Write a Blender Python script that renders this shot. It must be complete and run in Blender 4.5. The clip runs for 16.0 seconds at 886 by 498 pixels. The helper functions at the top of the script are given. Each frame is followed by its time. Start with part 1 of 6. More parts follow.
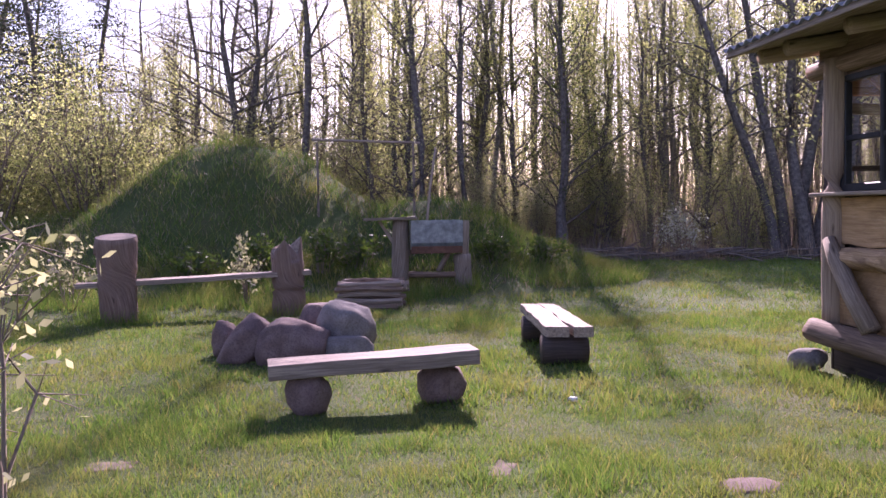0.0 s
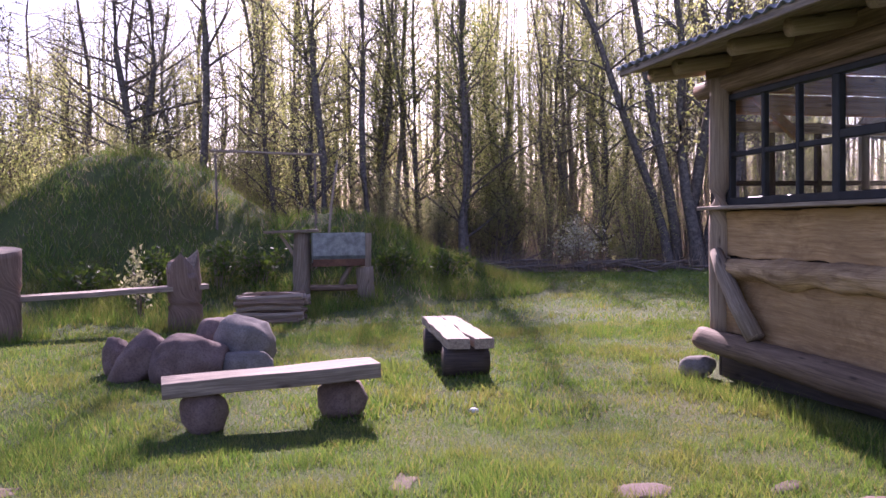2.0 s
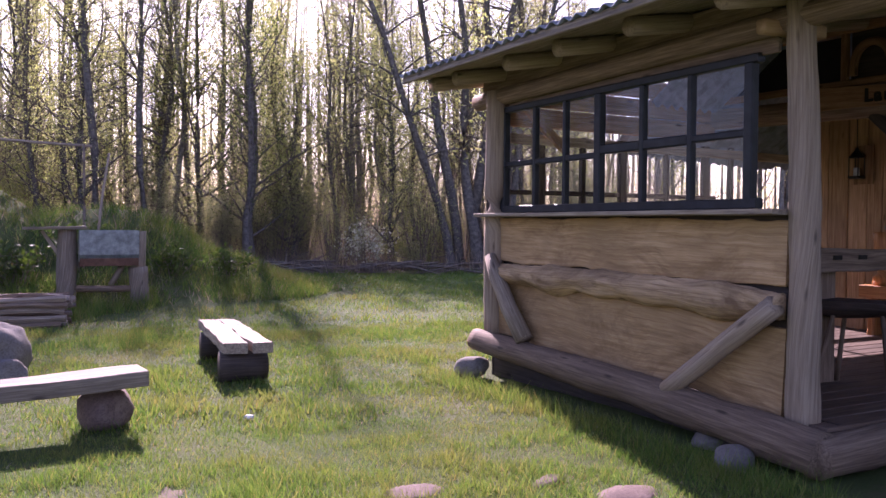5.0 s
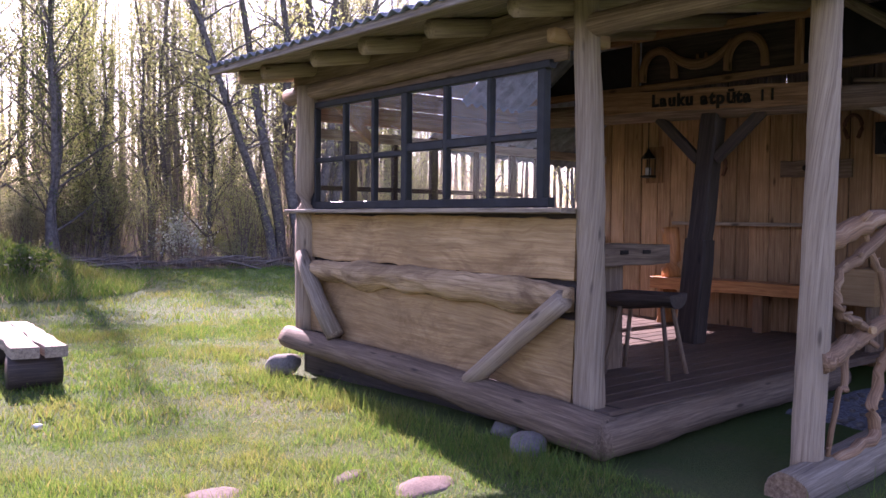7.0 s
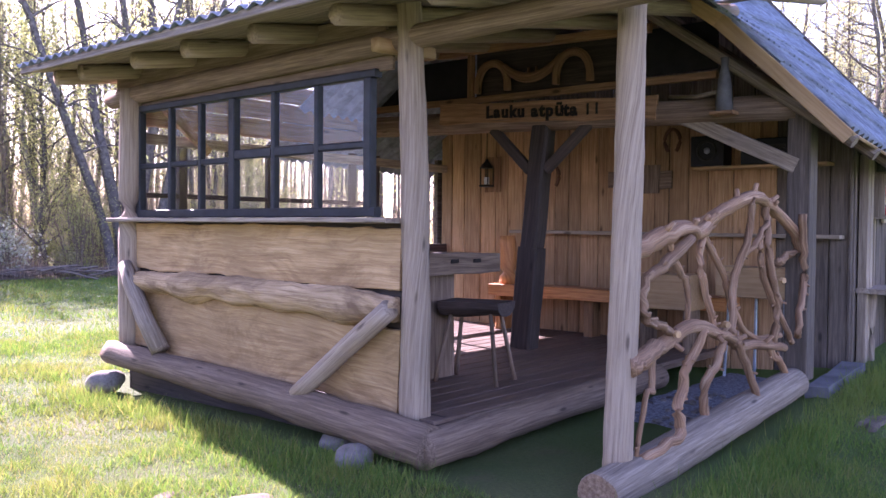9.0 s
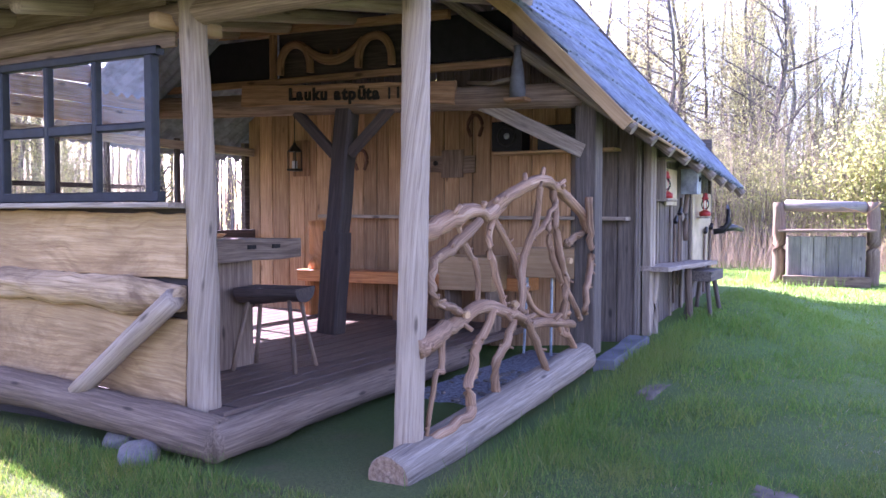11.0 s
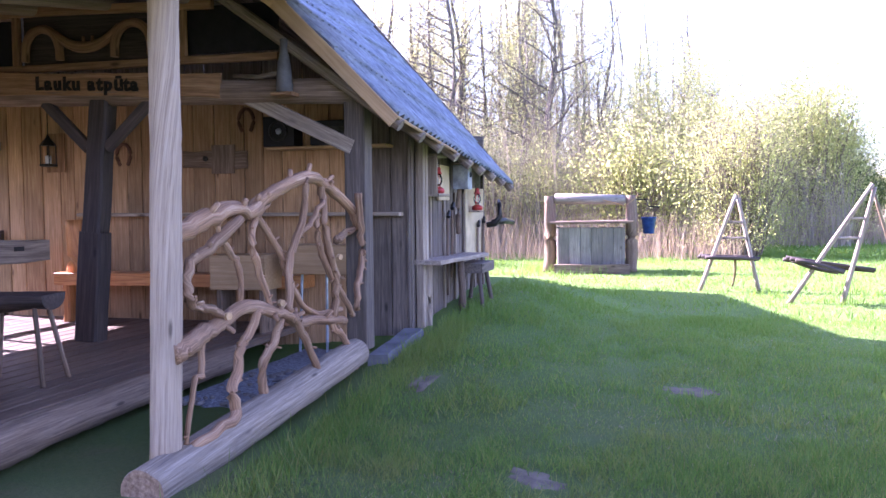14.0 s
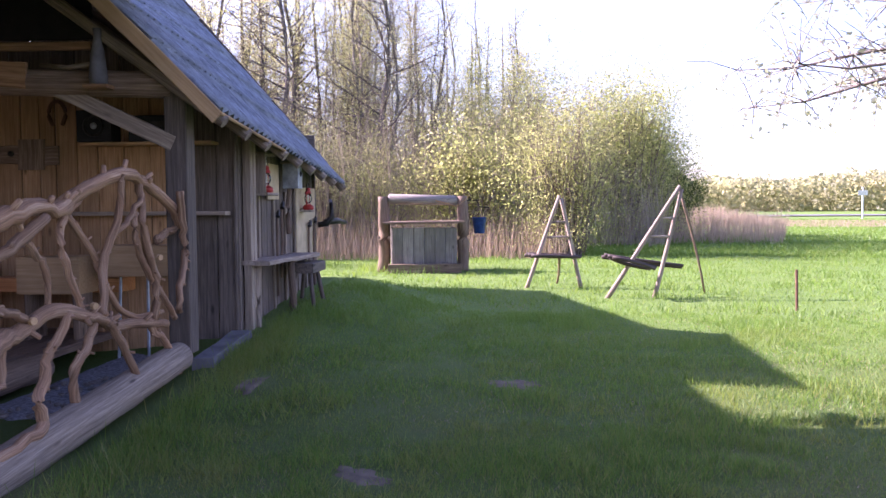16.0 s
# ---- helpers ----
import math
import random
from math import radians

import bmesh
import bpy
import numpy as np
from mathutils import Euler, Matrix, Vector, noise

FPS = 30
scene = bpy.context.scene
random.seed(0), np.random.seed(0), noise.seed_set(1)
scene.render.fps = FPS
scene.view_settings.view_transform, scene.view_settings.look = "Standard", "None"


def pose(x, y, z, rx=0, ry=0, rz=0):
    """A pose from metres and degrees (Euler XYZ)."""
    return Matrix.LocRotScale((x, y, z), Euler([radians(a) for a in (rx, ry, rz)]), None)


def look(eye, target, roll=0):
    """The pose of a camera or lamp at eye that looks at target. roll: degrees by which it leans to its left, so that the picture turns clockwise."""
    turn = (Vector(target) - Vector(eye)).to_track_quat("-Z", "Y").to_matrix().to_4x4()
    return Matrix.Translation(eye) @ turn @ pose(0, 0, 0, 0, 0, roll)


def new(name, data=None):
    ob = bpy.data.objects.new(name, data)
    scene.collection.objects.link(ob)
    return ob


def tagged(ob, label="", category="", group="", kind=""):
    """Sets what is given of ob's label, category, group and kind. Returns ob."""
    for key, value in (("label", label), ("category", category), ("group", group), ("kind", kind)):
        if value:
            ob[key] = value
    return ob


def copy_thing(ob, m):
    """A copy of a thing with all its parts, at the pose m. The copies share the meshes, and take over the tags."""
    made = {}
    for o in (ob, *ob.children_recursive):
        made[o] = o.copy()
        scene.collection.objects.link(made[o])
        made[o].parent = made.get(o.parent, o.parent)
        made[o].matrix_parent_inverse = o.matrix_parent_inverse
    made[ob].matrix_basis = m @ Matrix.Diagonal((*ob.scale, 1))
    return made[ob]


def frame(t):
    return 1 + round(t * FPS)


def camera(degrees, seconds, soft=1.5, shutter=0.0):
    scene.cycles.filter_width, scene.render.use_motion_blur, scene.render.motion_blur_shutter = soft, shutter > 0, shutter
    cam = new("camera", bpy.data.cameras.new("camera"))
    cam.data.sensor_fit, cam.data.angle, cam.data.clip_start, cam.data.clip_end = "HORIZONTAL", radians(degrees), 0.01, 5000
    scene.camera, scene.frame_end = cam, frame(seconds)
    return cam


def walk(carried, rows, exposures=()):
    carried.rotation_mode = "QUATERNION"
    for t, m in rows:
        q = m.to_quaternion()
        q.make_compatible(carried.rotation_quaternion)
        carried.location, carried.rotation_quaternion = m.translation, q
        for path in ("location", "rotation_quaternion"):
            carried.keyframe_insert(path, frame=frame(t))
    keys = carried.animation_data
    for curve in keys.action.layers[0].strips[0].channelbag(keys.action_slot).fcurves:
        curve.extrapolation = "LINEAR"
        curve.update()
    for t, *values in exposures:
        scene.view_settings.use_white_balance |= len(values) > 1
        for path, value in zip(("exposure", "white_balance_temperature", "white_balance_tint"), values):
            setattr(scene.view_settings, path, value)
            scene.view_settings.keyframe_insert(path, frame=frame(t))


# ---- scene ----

cam = camera(55.0, 16.0)
PATH = [
    (0, (0.388, 0.292, 1.476), (0.354, 2.29, 1.395), -0.8),
    (0.5, (0.384, 0.303, 1.485), (0.405, 2.302, 1.406), -0.9),
    (1, (0.396, 0.294, 1.487), (0.481, 2.291, 1.416), -0.9),
    (1.5, (0.409, 0.292, 1.486), (0.546, 2.287, 1.424), -0.9),
    (2, (0.412, 0.296, 1.479), (0.604, 2.286, 1.424), -0.8),
    (2.5, (0.429, 0.299, 1.482), (0.678, 2.282, 1.429), -0.6),
    (3, (0.425, 0.308, 1.488), (0.764, 2.278, 1.44), -0.4),
    (3.5, (0.427, 0.321, 1.49), (0.848, 2.276, 1.44), -0.4),
    (4, (0.435, 0.326, 1.485), (0.935, 2.262, 1.433), -0.3),
    (6.5, (0.583, 0.219, 1.54), (1.534, 1.977, 1.476), 0.9),
    (7, (0.618, 0.197, 1.537), (1.653, 1.907, 1.468), 0.5),
    (7.5, (0.655, 0.175, 1.536), (1.754, 1.844, 1.467), 0.3),
    (8, (0.712, 0.145, 1.548), (1.882, 1.766, 1.485), -0.0),
    (8.5, (0.777, 0.123, 1.551), (2.016, 1.692, 1.498), 0.4),
    (9, (0.83, 0.105, 1.559), (2.133, 1.622, 1.509), 0.5),
    (9.5, (0.889, 0.064, 1.559), (2.266, 1.514, 1.504), 0.5),
    (10, (0.944, 0.027, 1.554), (2.4, 1.397, 1.486), 0.4),
    (12.5, (1.103, -0.128, 1.559), (2.814, 0.904, 1.469), -0.6),
    (13, (1.121, -0.154, 1.56), (2.873, 0.807, 1.467), -0.8),
    (13.5, (1.14, -0.165, 1.562), (2.928, 0.725, 1.466), -0.9),
    (14, (1.159, -0.179, 1.566), (2.985, 0.632, 1.468), -0.6),
    (14.5, (1.162, -0.21, 1.549), (3.035, 0.485, 1.452), -0.8),
    (15, (1.161, -0.231, 1.561), (3.068, 0.364, 1.459), -0.6),
    (15.5, (1.166, -0.242, 1.559), (3.099, 0.26, 1.46), -0.5),
    (16, (1.166, -0.256, 1.547), (3.112, 0.194, 1.448), -0.5),
]
EXPOSURES = [(0, 1.42, 6000, 53), (4, 1.42, 6000, 53), (5.5, 1.68, 6000, 53), (7, 2.1, 5950, 53), (9, 2.85, 5750, 53), (10, 3.15, 5600, 53), (12.5, 3.35, 5400, 51), (14.5, 2.95, 5550, 52), (16, 2.2, 5900, 52)]
walk(cam, [(t, look(eye, target, roll)) for t, eye, target, roll in PATH], EXPOSURES)

# ---- light ----
SUN_AZ, SUN_EL = 4.5, 34.0        # degrees clockwise from +y, and above the horizon
world = bpy.data.worlds.new("world")
scene.world = world
world.use_nodes = True
wn, wl = world.node_tree.nodes, world.node_tree.links
sky = wn.new("ShaderNodeTexSky")
sky.sky_type, sky.sun_disc = "NISHITA", False
sky.sun_elevation, sky.sun_rotation = radians(SUN_EL), radians(SUN_AZ)
sky.air_density, sky.dust_density, sky.ozone_density = 1.0, 1.2, 1.0
wl.new(sky.outputs[0], wn["Background"].inputs[0])
wn["Background"].inputs[1].default_value = 0.092
sun = new("sun", bpy.data.lights.new("sun", "SUN"))
sun.data.energy, sun.data.angle, sun.data.color = 5.0, radians(0.5), (1.0, 0.93, 0.82)
sun.matrix_world = look((60 * math.sin(radians(SUN_AZ)), 60 * math.cos(radians(SUN_AZ)), 60 * math.tan(radians(SUN_EL))), (0, 0, 0))

# ---- materials ----
def nodes(name, rough=0.8, metal=0.0):
    m = bpy.data.materials.new(name)
    m.use_nodes = True
    n, l = m.node_tree.nodes, m.node_tree.links
    b = n["Principled BSDF"]
    b.inputs["Roughness"].default_value, b.inputs["Metallic"].default_value = rough, metal
    b.inputs["Specular IOR Level"].default_value = 0.3
    return m, n, l, b


def ramp(n, l, fac, stops):
    r = n.new("ShaderNodeValToRGB")
    while len(r.color_ramp.elements) < len(stops):
        r.color_ramp.elements.new(0.5)
    for e, (p, c) in zip(r.color_ramp.elements, stops):
        e.position, e.color = p, (*c, 1)
    l.new(fac, r.inputs[0])
    return r.outputs[0]


def tex(n, l, co, scale, detail=4, rough=0.6, stretch=None, dist=0.0):
    t = n.new("ShaderNodeTexNoise")
    t.inputs["Scale"].default_value, t.inputs["Detail"].default_value = scale, detail
    t.inputs["Roughness"].default_value, t.inputs["Distortion"].default_value = rough, dist
    if stretch:
        mp = n.new("ShaderNodeMapping")
        mp.inputs["Scale"].default_value = stretch
        l.new(co, mp.inputs[0])
        co = mp.outputs[0]
    l.new(co, t.inputs["Vector"])
    return t.outputs["Fac"]


def mixc(n, l, fac, a, b, mode="MIX"):
    m = n.new("ShaderNodeMix")
    m.data_type, m.blend_type = "RGBA", mode
    for sock, v in ((m.inputs[0], fac), (m.inputs[6], a), (m.inputs[7], b)):
        if isinstance(v, (int, float)):
            sock.default_value = v
        elif isinstance(v, tuple):
            sock.default_value = (*v, 1)
        else:
            l.new(v, sock)
    return m.outputs[2]


def bump(n, l, b, h, strength=0.4, dist=0.01):
    bp = n.new("ShaderNodeBump")
    bp.inputs["Strength"].default_value, bp.inputs["Distance"].default_value = strength, dist
    l.new(h, bp.inputs["Height"])
    l.new(bp.outputs[0], b.inputs["Normal"])


def mul(n, l, a, k):
    m = n.new("ShaderNodeMath")
    m.operation = "MULTIPLY"
    l.new(a, m.inputs[0])
    if isinstance(k, (int, float)):
        m.inputs[1].default_value = k
    else:
        l.new(k, m.inputs[1])
    return m.outputs[0]


def wood(name, dark, mid, light, rough=0.82, knots=True, vary=0.35, relief=0.4, lines=0.4, blotch=0.0):
    """Grain runs along the attribute 'gco', whose first axis is the length of the piece."""
    dark, mid, light = [(c[0] * 1.08, c[1] * 0.97, c[2] * 0.84) for c in (dark, mid, light)]
    m, n, l, b = nodes(name, rough)
    at = n.new("ShaderNodeAttribute")
    at.attribute_name = "gco"
    co = at.outputs["Vector"]
    g1 = tex(n, l, co, 6.0, 6, 0.65, (0.35, 6.0, 6.0), 0.4)
    g2 = tex(n, l, co, 28.0, 3, 0.6, (0.12, 4.0, 4.0))
    col = ramp(n, l, g1, [(0.28, dark), (0.5, mid), (0.72, light)])
    col = mixc(n, l, mul(n, l, ramp(n, l, g2, [(0.42, (1, 1, 1)), (0.55, (0, 0, 0))]), lines * 0.6), col, tuple(c * 0.5 for c in dark))
    stain = tex(n, l, co, 1.6, 3, 0.6)
    col = mixc(n, l, ramp(n, l, stain, [(0.4, (0, 0, 0)), (0.75, (vary, vary, vary))]), col, tuple(c * 0.6 for c in mid))
    if blotch:          # damp stains
        spot = tex(n, l, co, 2.2, 5, 0.7, (0.6, 1.3, 1.3), 0.8)
        col = mixc(n, l, ramp(n, l, spot, [(0.5, (0, 0, 0)), (0.68, (blotch, blotch, blotch))]), col, tuple(c * 0.75 for c in dark))
    if knots:
        v = n.new("ShaderNodeTexVoronoi")
        mp = n.new("ShaderNodeMapping")
        mp.inputs["Scale"].default_value = (1.1, 3.2, 3.2)
        l.new(co, mp.inputs[0])
        l.new(mp.outputs[0], v.inputs["Vector"])
        v.inputs["Scale"].default_value = 1.7
        col = mixc(n, l, ramp(n, l, v.outputs["Distance"], [(0.05, (0.8, 0.8, 0.8)), (0.13, (0, 0, 0))]), col, tuple(c * 0.35 for c in dark))
    oi = n.new("ShaderNodeObjectInfo")
    hs = n.new("ShaderNodeHueSaturation")
    mr = n.new("ShaderNodeMapRange")
    mr.inputs[3].default_value, mr.inputs[4].default_value = 0.78, 1.2
    l.new(oi.outputs["Random"], mr.inputs[0])
    l.new(mr.outputs[0], hs.inputs["Value"])
    l.new(col, hs.inputs["Color"])
    l.new(hs.outputs[0], b.inputs["Base Color"])
    bump(n, l, b, g2, relief, 0.006)
    return m


WOOD_GREY = wood("weathered_grey_wood", (0.12, 0.10, 0.085), (0.27, 0.235, 0.20), (0.43, 0.39, 0.34))
WOOD_POST = wood("debarked_pole_wood", (0.17, 0.135, 0.11), (0.30, 0.25, 0.205), (0.40, 0.35, 0.295), lines=0.3)
WOOD_LOG = wood("old_log_wood", (0.09, 0.065, 0.05), (0.19, 0.145, 0.115), (0.31, 0.25, 0.20), lines=0.6)
WOOD_WARM = wood("planed_yellow_board", (0.34, 0.225, 0.12), (0.44, 0.31, 0.18), (0.53, 0.40, 0.25), 0.7, vary=0.75, relief=0.2, lines=0.14)
WOOD_BROWN = wood("brown_board", (0.13, 0.075, 0.04), (0.26, 0.16, 0.09), (0.38, 0.25, 0.15), 0.75)
# dark timber, also used for backing and under-deck boards that stand for shade
WOOD_DARK = wood("dark_wood_and_shade", (0.03, 0.025, 0.025), (0.06, 0.05, 0.05), (0.11, 0.09, 0.085), 0.7)
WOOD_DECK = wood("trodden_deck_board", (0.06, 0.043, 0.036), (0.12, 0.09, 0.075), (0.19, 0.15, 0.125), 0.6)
WOOD_ORANGE = wood("varnished_orange_wood", (0.30, 0.12, 0.04), (0.50, 0.24, 0.09), (0.62, 0.34, 0.15), 0.4)
WOOD_PINE = wood("red_pine_branch", (0.12, 0.07, 0.045), (0.31, 0.195, 0.125), (0.48, 0.36, 0.26), 0.75, lines=0.7)
WOOD_BENCH = wood("silvered_plank", (0.15, 0.125, 0.11), (0.31, 0.27, 0.24), (0.45, 0.41, 0.37), lines=0.6)
WOOD_CUT = wood("cut_log_end", (0.14, 0.09, 0.06), (0.28, 0.20, 0.14), (0.42, 0.32, 0.23), knots=False)
WOOD_STUMP = wood("red_brown_stump", (0.09, 0.062, 0.05), (0.185, 0.135, 0.115), (0.30, 0.235, 0.20), lines=0.5)
WOOD_WELL = wood("rain_stained_plank", (0.12, 0.115, 0.12), (0.23, 0.225, 0.225), (0.33, 0.325, 0.32), 0.9, vary=1.0, lines=0.5)
WOOD_WALL = wood("pine_wall_board", (0.22, 0.13, 0.07), (0.42, 0.275, 0.155), (0.56, 0.40, 0.25), 0.75, vary=0.8)
WOOD_SLAB = wood("stained_yellow_slab", (0.24, 0.15, 0.075), (0.43, 0.30, 0.165), (0.53, 0.40, 0.25), 0.75, knots=False, vary=0.8, relief=0.5, lines=0.35, blotch=0.8)
BOARD_OLD = wood("old_wall_board", (0.06, 0.052, 0.047), (0.135, 0.118, 0.108), (0.235, 0.21, 0.19))


def plain(name, col, rough=0.6, metal=0.0, scale=8.0, amount=0.4, relief=0.2):
    m, n, l, b = nodes(name, rough, metal)
    tc = n.new("ShaderNodeTexCoord")
    f = tex(n, l, tc.outputs["Object"], scale, 5, 0.65)
    f2 = tex(n, l, tc.outputs["Object"], scale * 9, 3, 0.6)
    c = mixc(n, l, ramp(n, l, f, [(0.35, (0, 0, 0)), (0.7, (1, 1, 1))]), tuple(x * (1 - amount) for x in col), tuple(min(1, x * (1 + amount)) for x in col))
    c = mixc(n, l, mul(n, l, f2, 0.35), c, tuple(x * 0.5 for x in col))
    l.new(c, b.inputs["Base Color"])
    bump(n, l, b, f2, relief, 0.004)
    return m


BLACK_PAINT = plain("black_window_paint", (0.018, 0.02, 0.025), 0.45)
IRON = plain("dark_iron", (0.05, 0.047, 0.045), 0.5, 0.7)
RUST = plain("rusty_iron", (0.17, 0.085, 0.055), 0.85)
GALV = plain("galvanised_sheet", (0.34, 0.38, 0.42), 0.45, 0.6)
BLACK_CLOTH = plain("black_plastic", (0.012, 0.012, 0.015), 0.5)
RED_PAINT = plain("red_enamel", (0.42, 0.035, 0.025), 0.4)
BLUE_PLASTIC = plain("dark_blue_plastic", (0.02, 0.05, 0.20), 0.4)
CONCRETE = plain("stained_concrete", (0.155, 0.15, 0.15), 0.9, 0, 2.5, 0.45, 0.5)
PALE_BOARD = plain("pale_plywood", (0.55, 0.43, 0.27), 0.8, 0, 3.0, 0.25)
WHITE_PAINT = plain("white_paint", (0.7, 0.7, 0.68), 0.6)
GRAVEL = plain("grey_gravel", (0.24, 0.24, 0.26), 0.95, 0, 30.0, 0.6, 1.0)
SLATE = plain("weathered_roof_sheet", (0.20, 0.225, 0.27), 0.75, 0, 5.0, 0.45, 0.5)
LETTER = plain("burnt_letter_and_hole", (0.02, 0.015, 0.012), 0.8)


def rock_material(name, base, tint):
    m, n, l, b = nodes(name, 0.9)
    tc = n.new("ShaderNodeTexCoord")
    co = tc.outputs["Object"]
    f = tex(n, l, co, 3.0, 6, 0.7)
    s = tex(n, l, co, 60.0, 3, 0.7)
    c = ramp(n, l, f, [(0.3, tuple(x * 0.6 for x in base)), (0.5, base), (0.72, tint)])
    c = mixc(n, l, ramp(n, l, s, [(0.45, (0, 0, 0)), (0.65, (0.6, 0.6, 0.6))]), c, tuple(x * 0.45 for x in base))
    l.new(c, b.inputs["Base Color"])
    bump(n, l, b, s, 0.5, 0.01)
    return m


ROCK = rock_material("granite_boulder", (0.17, 0.115, 0.10), (0.26, 0.19, 0.165))
ROCK_PALE = rock_material("grey_fieldstone", (0.20, 0.175, 0.155), (0.31, 0.28, 0.25))


def sun_lift(n, l, g):
    """Sunlight put in the grass colour: none round the benches, most in the field."""
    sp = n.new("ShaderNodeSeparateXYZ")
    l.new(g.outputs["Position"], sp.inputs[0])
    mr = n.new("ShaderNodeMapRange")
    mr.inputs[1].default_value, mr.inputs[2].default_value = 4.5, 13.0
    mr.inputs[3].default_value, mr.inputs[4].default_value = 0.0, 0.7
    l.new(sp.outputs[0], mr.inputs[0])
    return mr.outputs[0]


def ground_material(name, scale=1.0):
    m, n, l, b = nodes(name, 0.95)
    g = n.new("ShaderNodeNewGeometry")
    co = g.outputs["Position"]
    big = tex(n, l, co, 0.45, 5, 0.6)
    mid = tex(n, l, co, 2.6, 5, 0.65)
    fine = tex(n, l, co, 40.0, 4, 0.75)
    c = ramp(n, l, big, [(0.32, (0.05, 0.085, 0.02)), (0.5, (0.075, 0.105, 0.025)), (0.68, (0.115, 0.115, 0.042))])
    c = mixc(n, l, ramp(n, l, mid, [(0.57, (0, 0, 0)), (0.74, (0.7, 0.7, 0.7))]), c, (0.13, 0.10, 0.05))
    c = mixc(n, l, ramp(n, l, fine, [(0.38, (0.6, 0.6, 0.6)), (0.6, (0, 0, 0))]), c, (0.035, 0.05, 0.012))
    # sunny brightness of the field mixed into the ground colour
    c = mixc(n, l, sun_lift(n, l, g), c, (0.13, 0.23, 0.04))
    l.new(c, b.inputs["Base Color"])
    bump(n, l, b, fine, 0.9, 0.03)
    return m


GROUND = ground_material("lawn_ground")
SOIL = plain("bare_soil", (0.15, 0.115, 0.08), 0.95, 0, 7.0, 0.45, 0.8)
LITTER = plain("leaf_litter", (0.15, 0.11, 0.075), 0.95, 0, 6.0, 0.5, 0.8)


def leafy(name, cols, through_col, rough=0.6, share=0.5):
    """Thin leaf: part of the light comes through it. Each leaf has its own shade."""
    m, n, l, b = nodes(name, rough)
    g = n.new("ShaderNodeNewGeometry")
    col = ramp(n, l, g.outputs["Random Per Island"], [(i / max(1, len(cols) - 1), c) for i, c in enumerate(cols)])
    l.new(col, b.inputs["Base Color"])
    t = n.new("ShaderNodeBsdfTranslucent")
    tint = mixc(n, l, 1.0, col, through_col, "MULTIPLY")
    l.new(tint, t.inputs["Color"])
    mx = n.new("ShaderNodeMixShader")
    mx.inputs[0].default_value = share
    l.new(b.outputs[0], mx.inputs[1])
    l.new(t.outputs[0], mx.inputs[2])
    l.new(mx.outputs[0], n["Material Output"].inputs[0])
    return m


def lawn_blade():
    """Grass blade: each its own green, with yellower and greener stretches of lawn."""
    m, n, l, b = nodes("grass_blade", 0.5)
    g = n.new("ShaderNodeNewGeometry")
    col = ramp(n, l, g.outputs["Random Per Island"], [(0.0, (0.05, 0.115, 0.02)), (0.4, (0.10, 0.185, 0.033)), (0.8, (0.15, 0.215, 0.045)), (1.0, (0.26, 0.22, 0.09))])
    big = tex(n, l, g.outputs["Position"], 0.75, 5, 0.65)
    col = mixc(n, l, ramp(n, l, big, [(0.47, (0, 0, 0)), (0.68, (0.52, 0.52, 0.52))]), col, (0.24, 0.19, 0.07))
    # the blades take up the same painted field brightness
    col = mixc(n, l, sun_lift(n, l, g), col, (0.15, 0.27, 0.05))
    l.new(col, b.inputs["Base Color"])
    t = n.new("ShaderNodeBsdfTranslucent")
    l.new(mixc(n, l, 1.0, col, (1.55, 1.45, 1.1), "MULTIPLY"), t.inputs["Color"])
    mx = n.new("ShaderNodeMixShader")
    mx.inputs[0].default_value = 0.45
    l.new(b.outputs[0], mx.inputs[1])
    l.new(t.outputs[0], mx.inputs[2])
    l.new(mx.outputs[0], n["Material Output"].inputs[0])
    return m


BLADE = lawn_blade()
BLADE_DRY = leafy("dry_grass", [(0.34, 0.26, 0.19), (0.44, 0.36, 0.27), (0.26, 0.19, 0.14)], (1.3, 1.2, 1.0), 0.8, 0.35)
LEAF_SPRING = leafy("spring_leaf", [(0.17, 0.21, 0.075), (0.26, 0.285, 0.12), (0.34, 0.34, 0.18), (0.2, 0.225, 0.08)], (2.05, 2.0, 1.55), 0.5, 0.7)
LEAF_DARK = leafy("dark_leaf", [(0.05, 0.085, 0.02), (0.08, 0.115, 0.025), (0.04, 0.06, 0.018)], (1.6, 1.7, 1.0), 0.6, 0.4)
LEAF_NEEDLE = leafy("pine_needles", [(0.035, 0.05, 0.03), (0.055, 0.07, 0.04), (0.03, 0.04, 0.025)], (1.2, 1.2, 1.0), 0.7, 0.25)
LEAF_PALE = leafy("pale_young_leaf", [(0.26, 0.27, 0.15), (0.36, 0.35, 0.22), (0.22, 0.24, 0.12)], (1.6, 1.55, 1.3), 0.55, 0.55)
BLOSSOM = leafy("blossom", [(0.6, 0.6, 0.52), (0.42, 0.44, 0.26), (0.7, 0.68, 0.62)], (1.1, 1.1, 1.0), 0.7, 0.45)
BARK = plain("grey_brown_bark", (0.17, 0.145, 0.125), 0.95, 0, 9.0, 0.5, 0.9)
BARK_PALE = plain("pale_aspen_bark", (0.24, 0.215, 0.18), 0.9, 0, 6.0, 0.5, 0.6)
WHIP = leafy("bare_whip", [(0.30, 0.24, 0.19), (0.42, 0.36, 0.29), (0.25, 0.22, 0.14)], (1.3, 1.25, 1.2), 0.9, 0.35)
BARK_TWIG = plain("thin_brown_twig", (0.24, 0.19, 0.15), 0.9, 0, 6.0, 0.4, 0.3)


